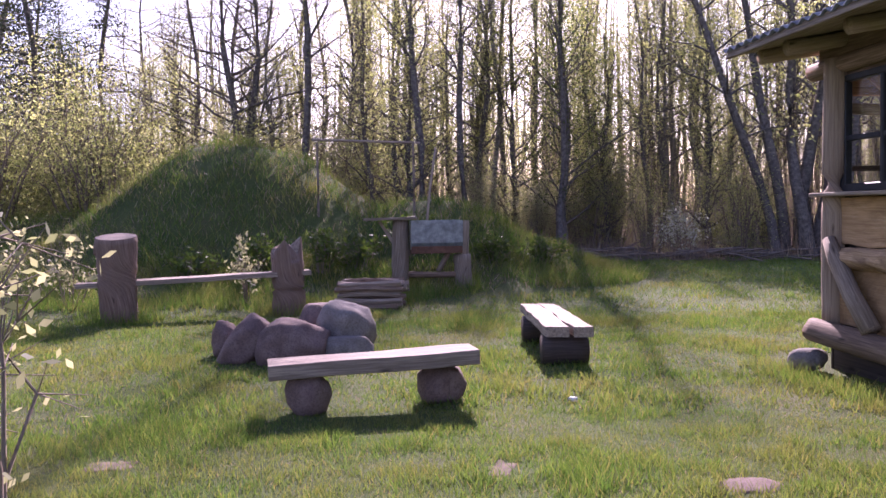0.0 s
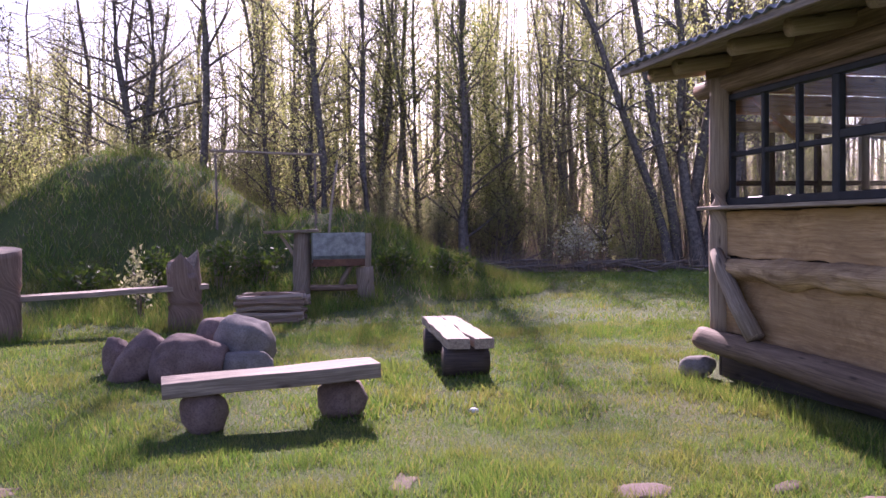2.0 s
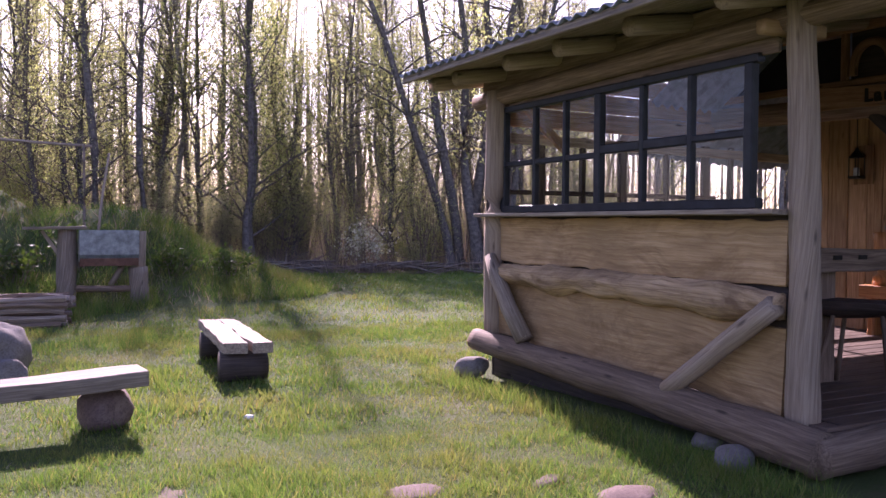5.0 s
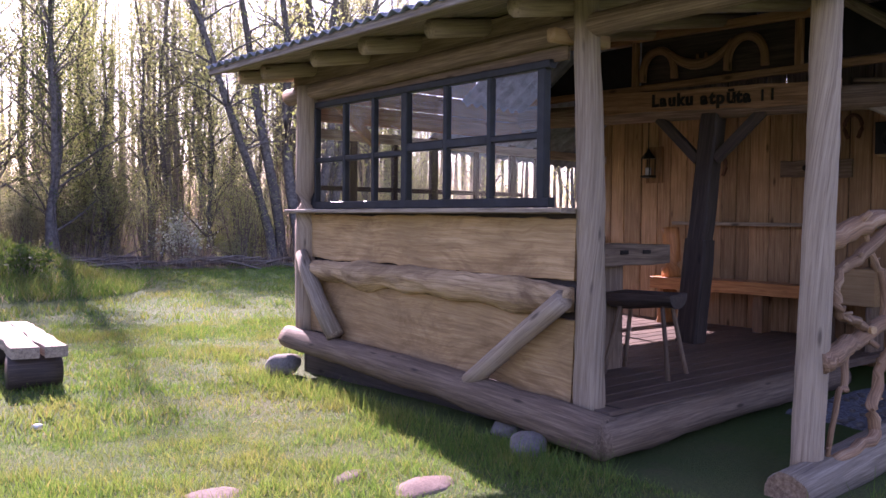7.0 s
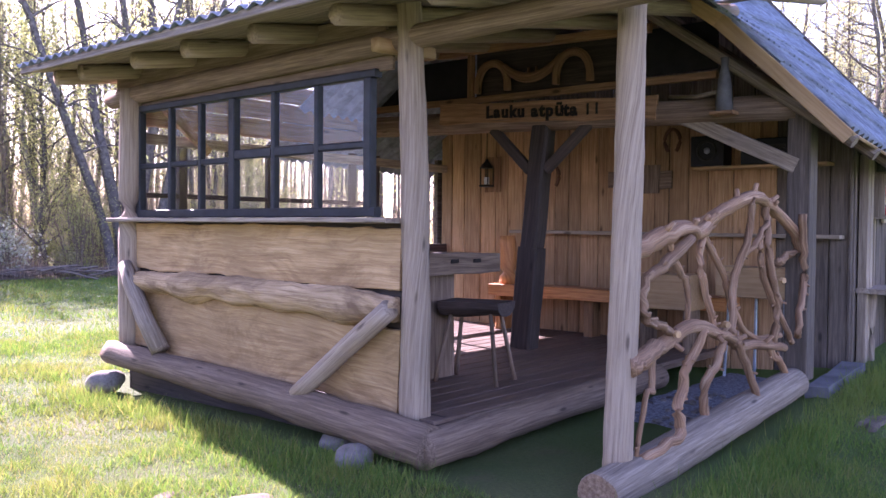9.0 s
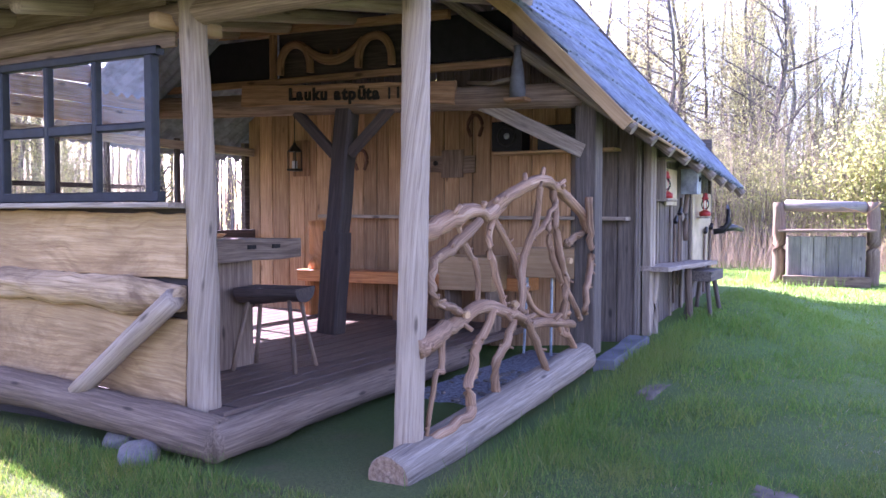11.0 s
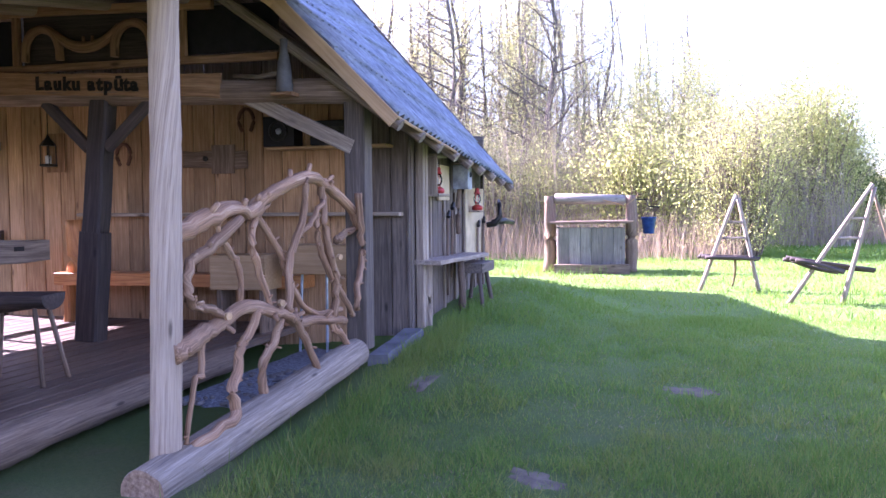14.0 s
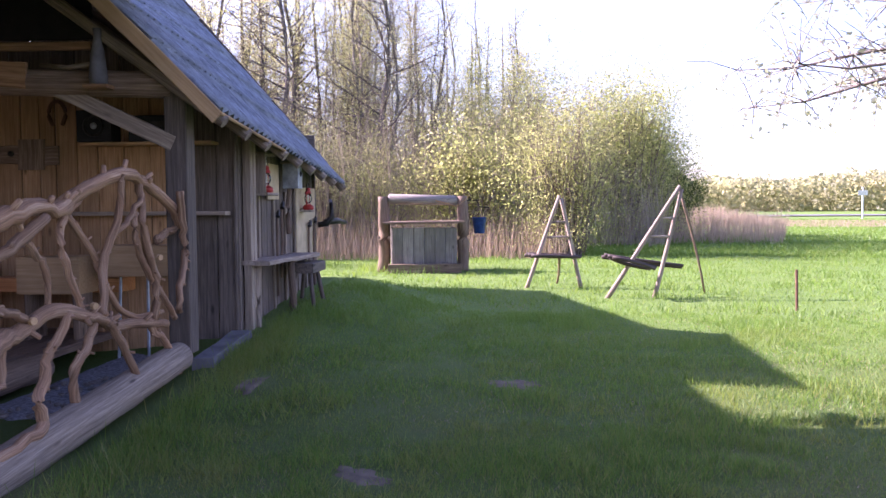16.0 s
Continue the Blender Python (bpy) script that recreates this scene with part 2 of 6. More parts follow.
def glass_material():
    m, n, l, b = nodes("window_glass", 0.03)
    tr = n.new("ShaderNodeBsdfTransparent")
    gl = n.new("ShaderNodeBsdfGlossy")
    gl.inputs["Roughness"].default_value = 0.03
    fr = n.new("ShaderNodeFresnel")
    fr.inputs[0].default_value = 1.5
    mx = n.new("ShaderNodeMixShader")
    l.new(fr.outputs[0], mx.inputs[0])
    l.new(tr.outputs[0], mx.inputs[1])
    l.new(gl.outputs[0], mx.inputs[2])
    l.new(mx.outputs[0], n["Material Output"].inputs[0])
    return m


GLASS = glass_material()

# ---- mesh helpers ----
class Mesh:
    """Vertices, faces and grain coordinates of one part."""

    def __init__(self):
        self.v, self.f, self.g = [], [], []

    def add(self, vs, fs, gs=None):
        k = len(self.v)
        self.v += [tuple(p) for p in vs]
        self.g += [tuple(p) for p in (gs or vs)]
        self.f += [tuple(i + k for i in q) for q in fs]
        return self

    def data(self, name, mat, smooth=False):
        me = bpy.data.meshes.new(name)
        me.from_pydata(self.v, [], self.f)
        at = me.attributes.new("gco", "FLOAT_VECTOR", "POINT")
        at.data.foreach_set("vector", np.array(self.g, dtype=np.float32).ravel())
        me.materials.append(mat)
        if smooth:
            me.polygons.foreach_set("use_smooth", [True] * len(me.polygons))
        me.update()
        return me


def thing(name, m, label, category, group="", kind=""):
    """A top-level thing: an Empty at its base."""
    ob = new(name)
    ob.matrix_world = m
    return tagged(ob, label, category, group, kind)


def part(name, mesh, mat, parent, label="", smooth=False):
    ob = new(name, mesh.data(name, mat, smooth) if isinstance(mesh, Mesh) else mesh)
    ob.parent = parent
    if label:
        tagged(ob, label)
    return ob


def whole(name, mesh, mat, m, label, category, group="", kind="", smooth=False):
    ob = new(name, mesh.data(name, mat, smooth))
    ob.matrix_world = m
    return tagged(ob, label, category, group, kind)


def frame_of(d):
    d = Vector(d).normalized()
    a = d.cross(Vector((0, 0, 1)))
    if a.length < 1e-3:
        a = Vector((1, 0, 0))
    a.normalize()
    return a, d.cross(a).normalized()


def tube(mesh, pts, radii, sides=8, wob=0.0, seed=0, caps=True):
    """A round bar along pts, with uneven girth."""
    rnd = random.Random(seed)
    pts = [Vector(p) for p in pts]
    vs, gs, fs, run = [], [], [], rnd.uniform(0, 9)
    g0 = rnd.uniform(0, 9)
    for i, p in enumerate(pts):
        d = pts[min(i + 1, len(pts) - 1)] - pts[max(i - 1, 0)]
        a, b = frame_of(d)
        if i:
            run += (p - pts[i - 1]).length
        for s in range(sides):
            an = 2 * math.pi * s / sides
            r = radii[i] * (1 + wob * (noise.noise((an * 0.9 + seed, run * 2.3, seed * 1.7)) + rnd.uniform(-0.3, 0.3)))
            q = a * math.cos(an) * r + b * math.sin(an) * r
            vs.append(p + q)
            gs.append((run, g0 + math.cos(an) * radii[i] * 1.5, math.sin(an) * radii[i] * 1.5))
    for i in range(len(pts) - 1):
        for s in range(sides):
            t = (s + 1) % sides
            fs.append((i * sides + s, i * sides + t, (i + 1) * sides + t, (i + 1) * sides + s))
    if caps:
        fs.append(tuple(range(sides - 1, -1, -1)))
        fs.append(tuple((len(pts) - 1) * sides + s for s in range(sides)))
    mesh.add(vs, fs, gs)
    return mesh


def log(p0, p1, r0, r1, sides=12, n=10, wob=0.08, bend=0.0, seed=0):
    rnd = random.Random(seed)
    p0, p1 = Vector(p0), Vector(p1)
    a, b = frame_of(p1 - p0)
    k1, k2 = rnd.uniform(-1, 1), rnd.uniform(-1, 1)
    pts = [p0.lerp(p1, i / n) + (a * k1 + b * k2) * bend * math.sin(math.pi * i / n) for i in range(n + 1)]
    return tube(Mesh(), pts, [r0 + (r1 - r0) * i / n for i in range(n + 1)], sides, wob, seed)


def board(p0, p1, width, thick, up, n=6, wob=0.0, seed=0, mesh=None, cham=0.006):
    """A plank from p0 to p1; 'up' is about the way its width lies. Bevelled edges, wavy where wob is set."""
    rnd = random.Random(seed)
    mesh = mesh or Mesh()
    p0, p1, up = Vector(p0), Vector(p1), Vector(up)
    d = (p1 - p0).normalized()
    w = (up - d * up.dot(d)).normalized()
    t = d.cross(w)
    L, c = (p1 - p0).length, min(cham, thick * 0.3)
    hw, ht = width / 2, thick / 2
    ring = [(-hw, -ht + c), (-hw + c, -ht), (hw - c, -ht), (hw, -ht + c), (hw, ht - c), (hw - c, ht), (-hw + c, ht), (-hw, ht - c)]
    go = (rnd.uniform(0, 20), rnd.uniform(0, 20), rnd.uniform(0, 20))
    vs, gs, fs = [], [], []
    for i in range(n + 1):
        s = i / n
        for j, (x, y) in enumerate(ring):
            k = wob * (noise.noise((s * L * 2.2, (0 if x < 0 else 7) + seed, seed * 0.37)) + 0.4 * noise.noise((s * L * 7, x * 9 + seed, 3)))
            k2 = wob * 0.4 * noise.noise((s * L * 1.5, seed + 11, x * 3))
            vs.append(p0 + d * (s * L) + w * (x + (k if abs(x) > hw * 0.5 else 0)) + t * (y + k2))
            gs.append((go[0] + s * L, go[1] + x, go[2] + y))
    for i in range(n):
        for j in range(8):
            k = (j + 1) % 8
            fs.append((i * 8 + j, i * 8 + k, (i + 1) * 8 + k, (i + 1) * 8 + j))
    fs += [tuple(range(7, -1, -1)), tuple(n * 8 + j for j in range(8))]
    mesh.add(vs, fs, gs)
    return mesh


def box(c, size, mesh=None, cham=0.008):
    x, y, z = c
    if size[0] >= size[1] and size[0] >= size[2]:
        return board((x - size[0] / 2, y, z), (x + size[0] / 2, y, z), size[2], size[1], (0, 0, 1), 1, 0, 3, mesh, cham)
    if size[1] >= size[2]:
        return board((x, y - size[1] / 2, z), (x, y + size[1] / 2, z), size[2], size[0], (0, 0, 1), 1, 0, 3, mesh, cham)
    return board((x, y, z - size[2] / 2), (x, y, z + size[2] / 2), size[0], size[1], (1, 0, 0), 1, 0, 3, mesh, cham)


def rock(size, seed, level=4, flat=0.0, lumps=0.22):
    bm = bmesh.new()
    bmesh.ops.create_icosphere(bm, subdivisions=level, radius=1.0)
    me = Mesh()
    vs = []
    for v in bm.verts:
        p = v.co
        k = 1 + lumps * noise.noise(p * 1.1 + Vector((seed * 3.1, seed, 0))) + 0.1 * noise.noise(p * 2.6 + Vector((seed, 0, 9))) + 0.03 * noise.noise(p * 8)
        q = Vector((p.x * size[0], p.y * size[1], p.z * size[2])) * k
        for ax in range(3):       # worn flat sides
            lim = size[ax] * (0.93 + 0.08 * math.sin(seed * 2.3 + ax))
            q[ax] = max(-lim, min(lim, q[ax]))
        vs.append(q)
    fs = [tuple(v.index for v in f.verts) for f in bm.faces]
    bm.free()
    return me.add(vs, fs)

# ---- ground ----
def rise(x, y):
    """Height of the grassy mound over the lawn."""
    h = 3.35 * math.exp(-(abs((x + 5.0) / 3.9) ** 2.2) - (abs((y - 21.6) / 3.8) ** 2.4))
    h = max(h, 1.9 * math.exp(-(((x + 0.3) / 3.0) ** 2) - (abs((y - 20.6) / 2.9) ** 2.4)))
    h = max(h, 1.75 * math.exp(-(((x + 10.5) / 4.5) ** 2) - (((y - 25.0) / 4.2) ** 2)))
    k = min(1.0, h / 0.5)
    return h + k * (0.16 * noise.noise((x * 0.8, y * 0.8, 1)) + 0.07 * noise.noise((x * 2.4, y * 2.4, 5))) - 0.06


def swell(x, y):
    """The lawn itself: nearly level, with shallow dips."""
    d = math.hypot(x, y)
    c, k = math.cos(radians(9)), math.sin(radians(9))
    u, v = (x - 4.6) * c + (y - 3.05) * k, -(x - 4.6) * k + (y - 3.05) * c
    bank = 0.0
    if 1.5 < u < 12 and -2.6 < v < 6:      # the ground rises towards the closed part of the hut
        a = min(1.0, max(0.0, (v + 2.4) / 2.1))
        bank = min(0.44, 0.075 * (u - 1.5)) * a * a * (3 - 2 * a) * min(1.0, (12 - u) / 2.5) * (1.0 if u > 4.8 or v < 0 else max(0.0, 1 - v * 2.5))
    return bank + 0.025 * noise.noise((x * 0.55, y * 0.55, 2)) + (0.003 * noise.noise((x * 2.1, y * 2.1, 4)) if d < 40 else 0)


ax = sorted(set([round(i * 0.5, 3) for i in range(-60, 81)] + [-3000, -1200, -500, -220, -120, -70, -45, 52, 65, 90, 130, 220, 500, 1200, 3000]))
g = Mesh()
g.add([(x, y, swell(x, y)) for y in ax for x in ax], [(j * len(ax) + i, j * len(ax) + i + 1, (j + 1) * len(ax) + i + 1, (j + 1) * len(ax) + i) for j in range(len(ax) - 1) for i in range(len(ax) - 1)])
whole("ground", g, GROUND, Matrix(), "short green lawn with yellowed worn patches", "lawn", kind="structure", smooth=True)

mx = [-17 + i * 0.3 for i in range(75)]
my = [14.5 + i * 0.3 for i in range(60)]
g = Mesh()
g.add([(x, y, rise(x, y)) for y in my for x in mx], [(j * len(mx) + i, j * len(mx) + i + 1, (j + 1) * len(mx) + i + 1, (j + 1) * len(mx) + i) for j in range(len(my) - 1) for i in range(len(mx) - 1)])
whole("grass_mound", g, GROUND, Matrix(), "overgrown earth cellar mound covered in long grass", "mound", kind="structure", smooth=True)


def patch(x, y, rx, ry, mat, seed, label, h=0.004, name="soil_patch", cat="bare soil"):
    n, k = 26, 6
    rnd = random.Random(seed)
    vs, fs = [(0, 0, h)], []
    for j in range(1, k + 1):
        for i in range(n):
            a = 2 * math.pi * i / n
            r = j / k * 0.62 * (1 + 0.75 * noise.noise((math.cos(a) * 1.9 + seed, math.sin(a) * 1.9, seed)) + 0.3 * noise.noise((math.cos(a) * 6 + seed, math.sin(a) * 6, seed)))
            vs.append((rx * r * math.cos(a), ry * r * math.sin(a), h * (1 - (j / k) ** 3) + 0.006 * noise.noise((a * 3, j, seed)) - (0.03 if j == k else 0)))
    fs += [(0, 1 + i, 1 + (i + 1) % n) for i in range(n)]
    for j in range(k - 1):
        fs += [(1 + j * n + i, 1 + (j + 1) * n + i, 1 + (j + 1) * n + (i + 1) % n, 1 + j * n + (i + 1) % n) for i in range(n)]
    return whole(name, Mesh().add(vs, fs), mat, pose(x, y, swell(x, y) + 0.002, 0, 0, rnd.uniform(0, 360)), label, cat, smooth=True)


# ---- the farm hut: x runs along its long wall, y across the porch ----
HUT = pose(4.6, 3.05, 0, 0, 0, 9)
hut = thing("farm_hut", HUT, "weathered log and board farm hut with an open porch", "hut")


def at_hut(u, v, z, rz=0):
    return HUT @ pose(u, v, z, 0, 0, rz)


# porch posts
part("post", log((0, 5.06, 0.42), (0, 5.06, 2.82), 0.115, 0.105, 12, 14, 0.07, 0.01, 21), WOOD_POST, hut, "debarked round porch post", True)
part("post", log((0.02, 1.49, 0.24), (0.0, 1.56, 3.2), 0.105, 0.083, 16, 30, 0.1, 0.025, 22), WOOD_POST, hut, "debarked round porch post", True)
part("post", log((0.38, 0.17, 0.1), (0.4, 0.12, 3.25), 0.092, 0.083, 16, 30, 0.08, 0.02, 23), WOOD_POST, hut, "pale debarked porch post", True)
part("post", box((3.25, 0.03, 1.43), (0.2, 0.19, 2.24)), BOARD_OLD, hut, "squared grey corner post")
mid_post = part("post", board((3.2, 2.82, 0.3), (3.2, 2.73, 1.36), 0.25, 0.2, (0, 1, 0), 6, 0.01, 24, None, 0.02), WOOD_DARK, hut, "dark shouldered middle post")
part("upper_post", board((3.2, 2.73, 1.36), (3.2, 2.59, 2.68), 0.2, 0.19, (0, 1, 0), 8, 0.012, 25, None, 0.02), WOOD_DARK, mid_post)
part("post", box((0.05, 5.2, 1.5), (0.1, 0.1, 2.5)), WOOD_DARK, hut)

# log sills lying on stones
part("sill_log", log((-0.13, 5.2, 0.365), (-0.13, 1.2, 0.165), 0.112, 0.142, 16, 40, 0.13, 0.02, 31), WOOD_LOG, hut, "old log sill", True)
part("sill_log", log((-0.2, 1.22, 0.145), (3.2, 1.3, 0.19), 0.125, 0.12, 16, 34, 0.13, 0.02, 32), WOOD_LOG, hut, "old log at the deck's edge", True)
part("sill_log", log((0.1, 0.13, 0.02), (3.04, 0.0, 0.31), 0.14, 0.125, 20, 44, 0.07, 0.01, 33), WOOD_GREY, hut, "grey cracked log sill", True)
def log_end(e, r, seed):
    """A sawn log end: bark rim and a pale, slightly hollow face with rings and a split."""
    m = Mesh()
    rr = random.Random(seed)
    ns, vs, fs = 20, [(e[0] - 0.004, e[1], e[2])], []
    for k in range(1, 7):
        for i in range(ns):
            a = 2 * math.pi * i / ns
            q = r * k / 6 * (1 + 0.05 * noise.noise((math.cos(a) * 2, math.sin(a) * 2, seed)))
            vs.append((e[0] - 0.006 - 0.004 * (k % 2) + rr.uniform(-0.001, 0.001), e[1] + q * math.cos(a), e[2] + q * math.sin(a)))
    fs = [(0, 1 + (i + 1) % ns, 1 + i) for i in range(ns)]
    for k in range(5):
        fs += [(1 + k * ns + i, 1 + k * ns + (i + 1) % ns, 1 + (k + 1) * ns + (i + 1) % ns, 1 + (k + 1) * ns + i) for i in range(ns)]
    part("log_end", m.add(vs, fs), WOOD_CUT, hut, "sawn log end")


log_end((0.095, 0.13, 0.02), 0.135, 3)

# porch front: slabs, sill board, braces
# backing coloured dark so the gaps between the slabs look shaded
front = part("front_panel", board((0.045, 1.55, 1.0), (0.045, 5.0, 1.01), 1.18, 0.03, (0, 0, 1), 4), WOOD_DARK, hut)
part("slab", board((0.012, 1.6, 1.34), (0.012, 4.99, 1.37), 0.43, 0.045, (0, 0, 1), 40, 0.03, 41), WOOD_SLAB, front, "wide pale live-edge board")
part("slab", board((0.0, 1.6, 0.575), (0.0, 4.99, 0.745), 0.58, 0.045, (0, 0, 1), 40, 0.035, 42), WOOD_SLAB, front, "wide pale live-edge board")
slab = Mesh()
n1, n2 = 90, 13
vs, gs, fs = [], [], []
for i in range(n1 + 1):
    y = 1.6 + 3.37 * i / n1
    zc, hw = 1.0 + 0.02 * noise.noise((y * 1.3, 3, 0)) + 0.028 * i / n1 * 2, 0.118 + 0.045 * noise.noise((y * 2.1, 8, 0)) - 0.03 * (i / n1) ** 4
    for j in range(n2):
        a = math.pi * (j / (n2 - 1)) - math.pi / 2
        r = 1 + 0.2 * noise.noise((y * 3.1, a * 1.7, 4)) + 0.12 * noise.noise((y * 7, a * 5, 2)) + 0.05 * noise.noise((y * 16, a * 9, 7))
        vs.append((-0.01 - 0.12 * math.cos(a) * r, y, zc + hw * math.sin(a) * r))
        gs.append((y, a * 0.12 + 5, 0.1 * math.cos(a)))
fs = [(i * n2 + j, i * n2 + j + 1, (i + 1) * n2 + j + 1, (i + 1) * n2 + j) for i in range(n1) for j in range(n2 - 1)]
fs += [tuple(range(n2 - 1, -1, -1)), tuple(n1 * n2 + j for j in range(n2))]
part("slab", slab.add(vs, fs, gs), wood("bark_edge_slab", (0.17, 0.11, 0.065), (0.46, 0.345, 0.215), (0.57, 0.45, 0.31), vary=0.85, relief=1.0, lines=0.6, blotch=0.9), front, "rough half-round slab with bark streaks", True)
part("sill_board", board((-0.05, 1.58, 1.605), (-0.05, 5.2, 1.605), 0.26, 0.035, (1, 0, 0), 30, 0.016, 43), WOOD_GREY, hut, "split grey window shelf")
part("brace", tube(Mesh(), [(-0.1, 5.0, 1.2), (-0.12, 4.85, 1.02), (-0.13, 4.62, 0.74), (-0.13, 4.36, 0.46)], [0.06, 0.075, 0.08, 0.085], 10, 0.12, 44), WOOD_GREY, hut, "curved flat brace", True)
part("brace", log((-0.11, 1.6, 1.02), (-0.15, 2.5, 0.33), 0.072, 0.068, 10, 8, 0.08, 0.01, 45), WOOD_POST, hut, "round pole brace", True)

# front window
win = part("window", box((0.05, 3.45, 2.63), (0.07, 3.14, 0.06)), BLACK_PAINT, hut, "black multi-pane window")
MUL = [4.98, 4.46, 4.0, 3.54, 3.01, 2.5, 1.96]
part("frame", box((0.05, 3.45, 1.665), (0.07, 3.14, 0.07)), BLACK_PAINT, win)
for i, v in enumerate(MUL):
    w = (0.075, 0.045, 0.045, 0.08, 0.05, 0.05, 0.075)[i]
    part("mullion", box((0.05, v, 2.14), (0.06 if i % 3 else 0.072, w, 0.92)), BLACK_PAINT, win)
for i in range(6):
    a, b = MUL[i], MUL[i + 1]
    zr = 2.11 + (0.03 if i > 2 else -0.01)
    part("rail", box((0.05, (a + b) / 2, zr), (0.055, a - b - 0.05, 0.075 if i in (3, 4) else 0.05)), BLACK_PAINT, win)
    for z0, z1 in ((1.7, zr - 0.03), (zr + 0.03, 2.6)):
        p = part("pane", Mesh().add([(0.05 + 0.003 * noise.noise((i, z0, 1)), a, z0), (0.05, b, z0), (0.05 + 0.003 * noise.noise((i, z0, 5)), b, z1), (0.05, a, z1)], [(0, 1, 2, 3)]), GLASS, win)
        p.visible_shadow = False

# plate log, boards over the window
part("head_board", board((0.07, 1.75, 2.73), (0.07, 5.08, 2.72), 0.17, 0.025, (0, 0, 1), 10, 0.006, 50), WOOD_LOG, hut, "dark board over the window")
part("plate_log", log((0.02, 5.45, 2.76), (0.02, -0.45, 2.86), 0.085, 0.08, 12, 20, 0.07, 0.01, 51), WOOD_LOG, hut, "round wall plate", True)
part("fascia_board", board((0.0, 1.75, 2.93), (0.0, 5.3, 2.9), 0.2, 0.025, (0, 0, 1), 8, 0.006, 52), WOOD_LOG, hut)
part("beam_end", board((-0.16, 1.7, 2.77), (0.4, 1.7, 2.79), 0.09, 0.085, (0, 0, 1), 3, 0.004, 53, None, 0.012), WOOD_WARM, hut, "pale sawn beam end", True)


# porch roof, rising from the front
def porch_z(u):
    return 2.95 + (u + 0.75) * 0.172


for i, v in enumerate((5.38, 4.93, 4.05, 3.33, 2.5, 1.66, 0.85, 0.05)):
    part("rafter", log((-0.55, v, porch_z(-0.55) - 0.1), (3.75, v, porch_z(3.75) - 0.1), 0.07, 0.065, 10, 8, 0.06, 0.015, 60 + i), WOOD_POST, hut, smooth=True)
for i in range(22):
    u = -0.68 + i * 0.2
    if i in (19, 20):
        continue
    part("roof_board", board((u, -0.4, porch_z(u) - 0.02), (u, 5.52, porch_z(u) - 0.02), 0.185, 0.024, (1, 0, 0.155), 4, 0.006, 80 + i), WOOD_GREY, hut)
part("fascia_board", board((-0.78, -0.42, 2.94), (-0.78, 5.55, 2.93), 0.07, 0.03, (0.2, 0, 1), 12, 0.01, 54), WOOD_GREY, hut)


def corrugated(p00, p10, p01, p11, pitch, depth, n_down=3, thick=0.012):
    """A wavy sheet over four corners; the waves run from the first edge (p00-p10) to the second (p01-p11)."""
    p00, p10, p01, p11 = map(Vector, (p00, p10, p01, p11))
    n = int((p10 - p00).length / pitch * 6)
    nor = (p10 - p00).cross(p01 - p00).normalized()
    if nor.z < 0:
        nor = -nor
    vs, fs = [], []
    for lay in (0, 1):
        for j in range(n_down + 1):
            for i in range(n + 1):
                s, t = i / n, j / n_down
                p = p00.lerp(p10, s).lerp(p01.lerp(p11, s), t)
                vs.append(p + nor * (depth * math.sin(i / 6 * 2 * math.pi) - lay * thick + 0.012 * noise.noise((s * 6, t * 5, 3))))
    w, m = n + 1, (n + 1) * (n_down + 1)
    for j in range(n_down):
        for i in range(n):
            q = (j * w + i, j * w + i + 1, (j + 1) * w + i + 1, (j + 1) * w + i)
            fs += [q, tuple(x + m for x in reversed(q))]
    for j, rev in ((0, 0), (n_down, 1)):
        fs += [(j * w + i, j * w + i + m, j * w + i + 1 + m, j * w + i + 1) for i in range(n)]
    return Mesh().add(vs, fs)


part("porch_roof_sheet", corrugated((-0.82, -0.45, porch_z(-0.82) + 0.04), (-0.82, 5.58, porch_z(-0.82) + 0.04), (3.35, -0.45, porch_z(3.35) + 0.04), (3.35, 5.58, porch_z(3.35) + 0.04), 0.15, 0.018), SLATE, hut, "corrugated grey roof sheet", True)

# main roof: sagging eave, ridge stepping up over the closed part
EAVE = lambda u: 2.34 - (u - 2.95) * 0.086


def RIDGE(u):
    return 4.6 if u < 5.0 else 4.6 + (u - 5.0) * 0.25


def slope(u, t, lift=0.0):
    """A point of the front slope: t runs from the eave to the ridge."""
    return (u, -0.43 + 3.13 * t, EAVE(u) + (RIDGE(u) - EAVE(u)) * t + 0.36 * min(1.0, max(0.0, (8.4 - u) / 3.4)) * math.sin(math.pi * t) + lift)


VERGE = lambda t: 2.95 - 0.4 * t
cuts = (None, 5.0, 6.7, 8.45)
rows = 6
for j in range(rows):
    a, b = j / rows, (j + 1) / rows + 0.012
    for k in range(3):
        ua, ub = (VERGE(a), VERGE(b)) if k == 0 else (cuts[k], cuts[k])
        u1 = cuts[k + 1]
        part("roof_sheet", corrugated(slope(ua, a, 0.03), slope(u1, a, 0.03), slope(ub, b, 0.006), slope(u1, b, 0.006), 0.146, 0.024), SLATE, hut, "lichen-grey corrugated roof sheet", True)
# last slope and ridge wall: unseen, raised to cast the shadow's tip
for u0, u1, v0, z0, z1 in ((2.15, 5.0, 2.68, 4.6, 4.6), (5.0, 5.3, 2.68, 4.6, 4.68), (5.3, 8.42, 3.0, 5.5, 5.55)):
    part("rear_roof", corrugated((u0, v0, z0), (u1, v0, z1), (u0, 6.0, 2.4), (u1, 6.0, 2.3), 0.146, 0.02), SLATE, hut, "grey corrugated roof slope", True)
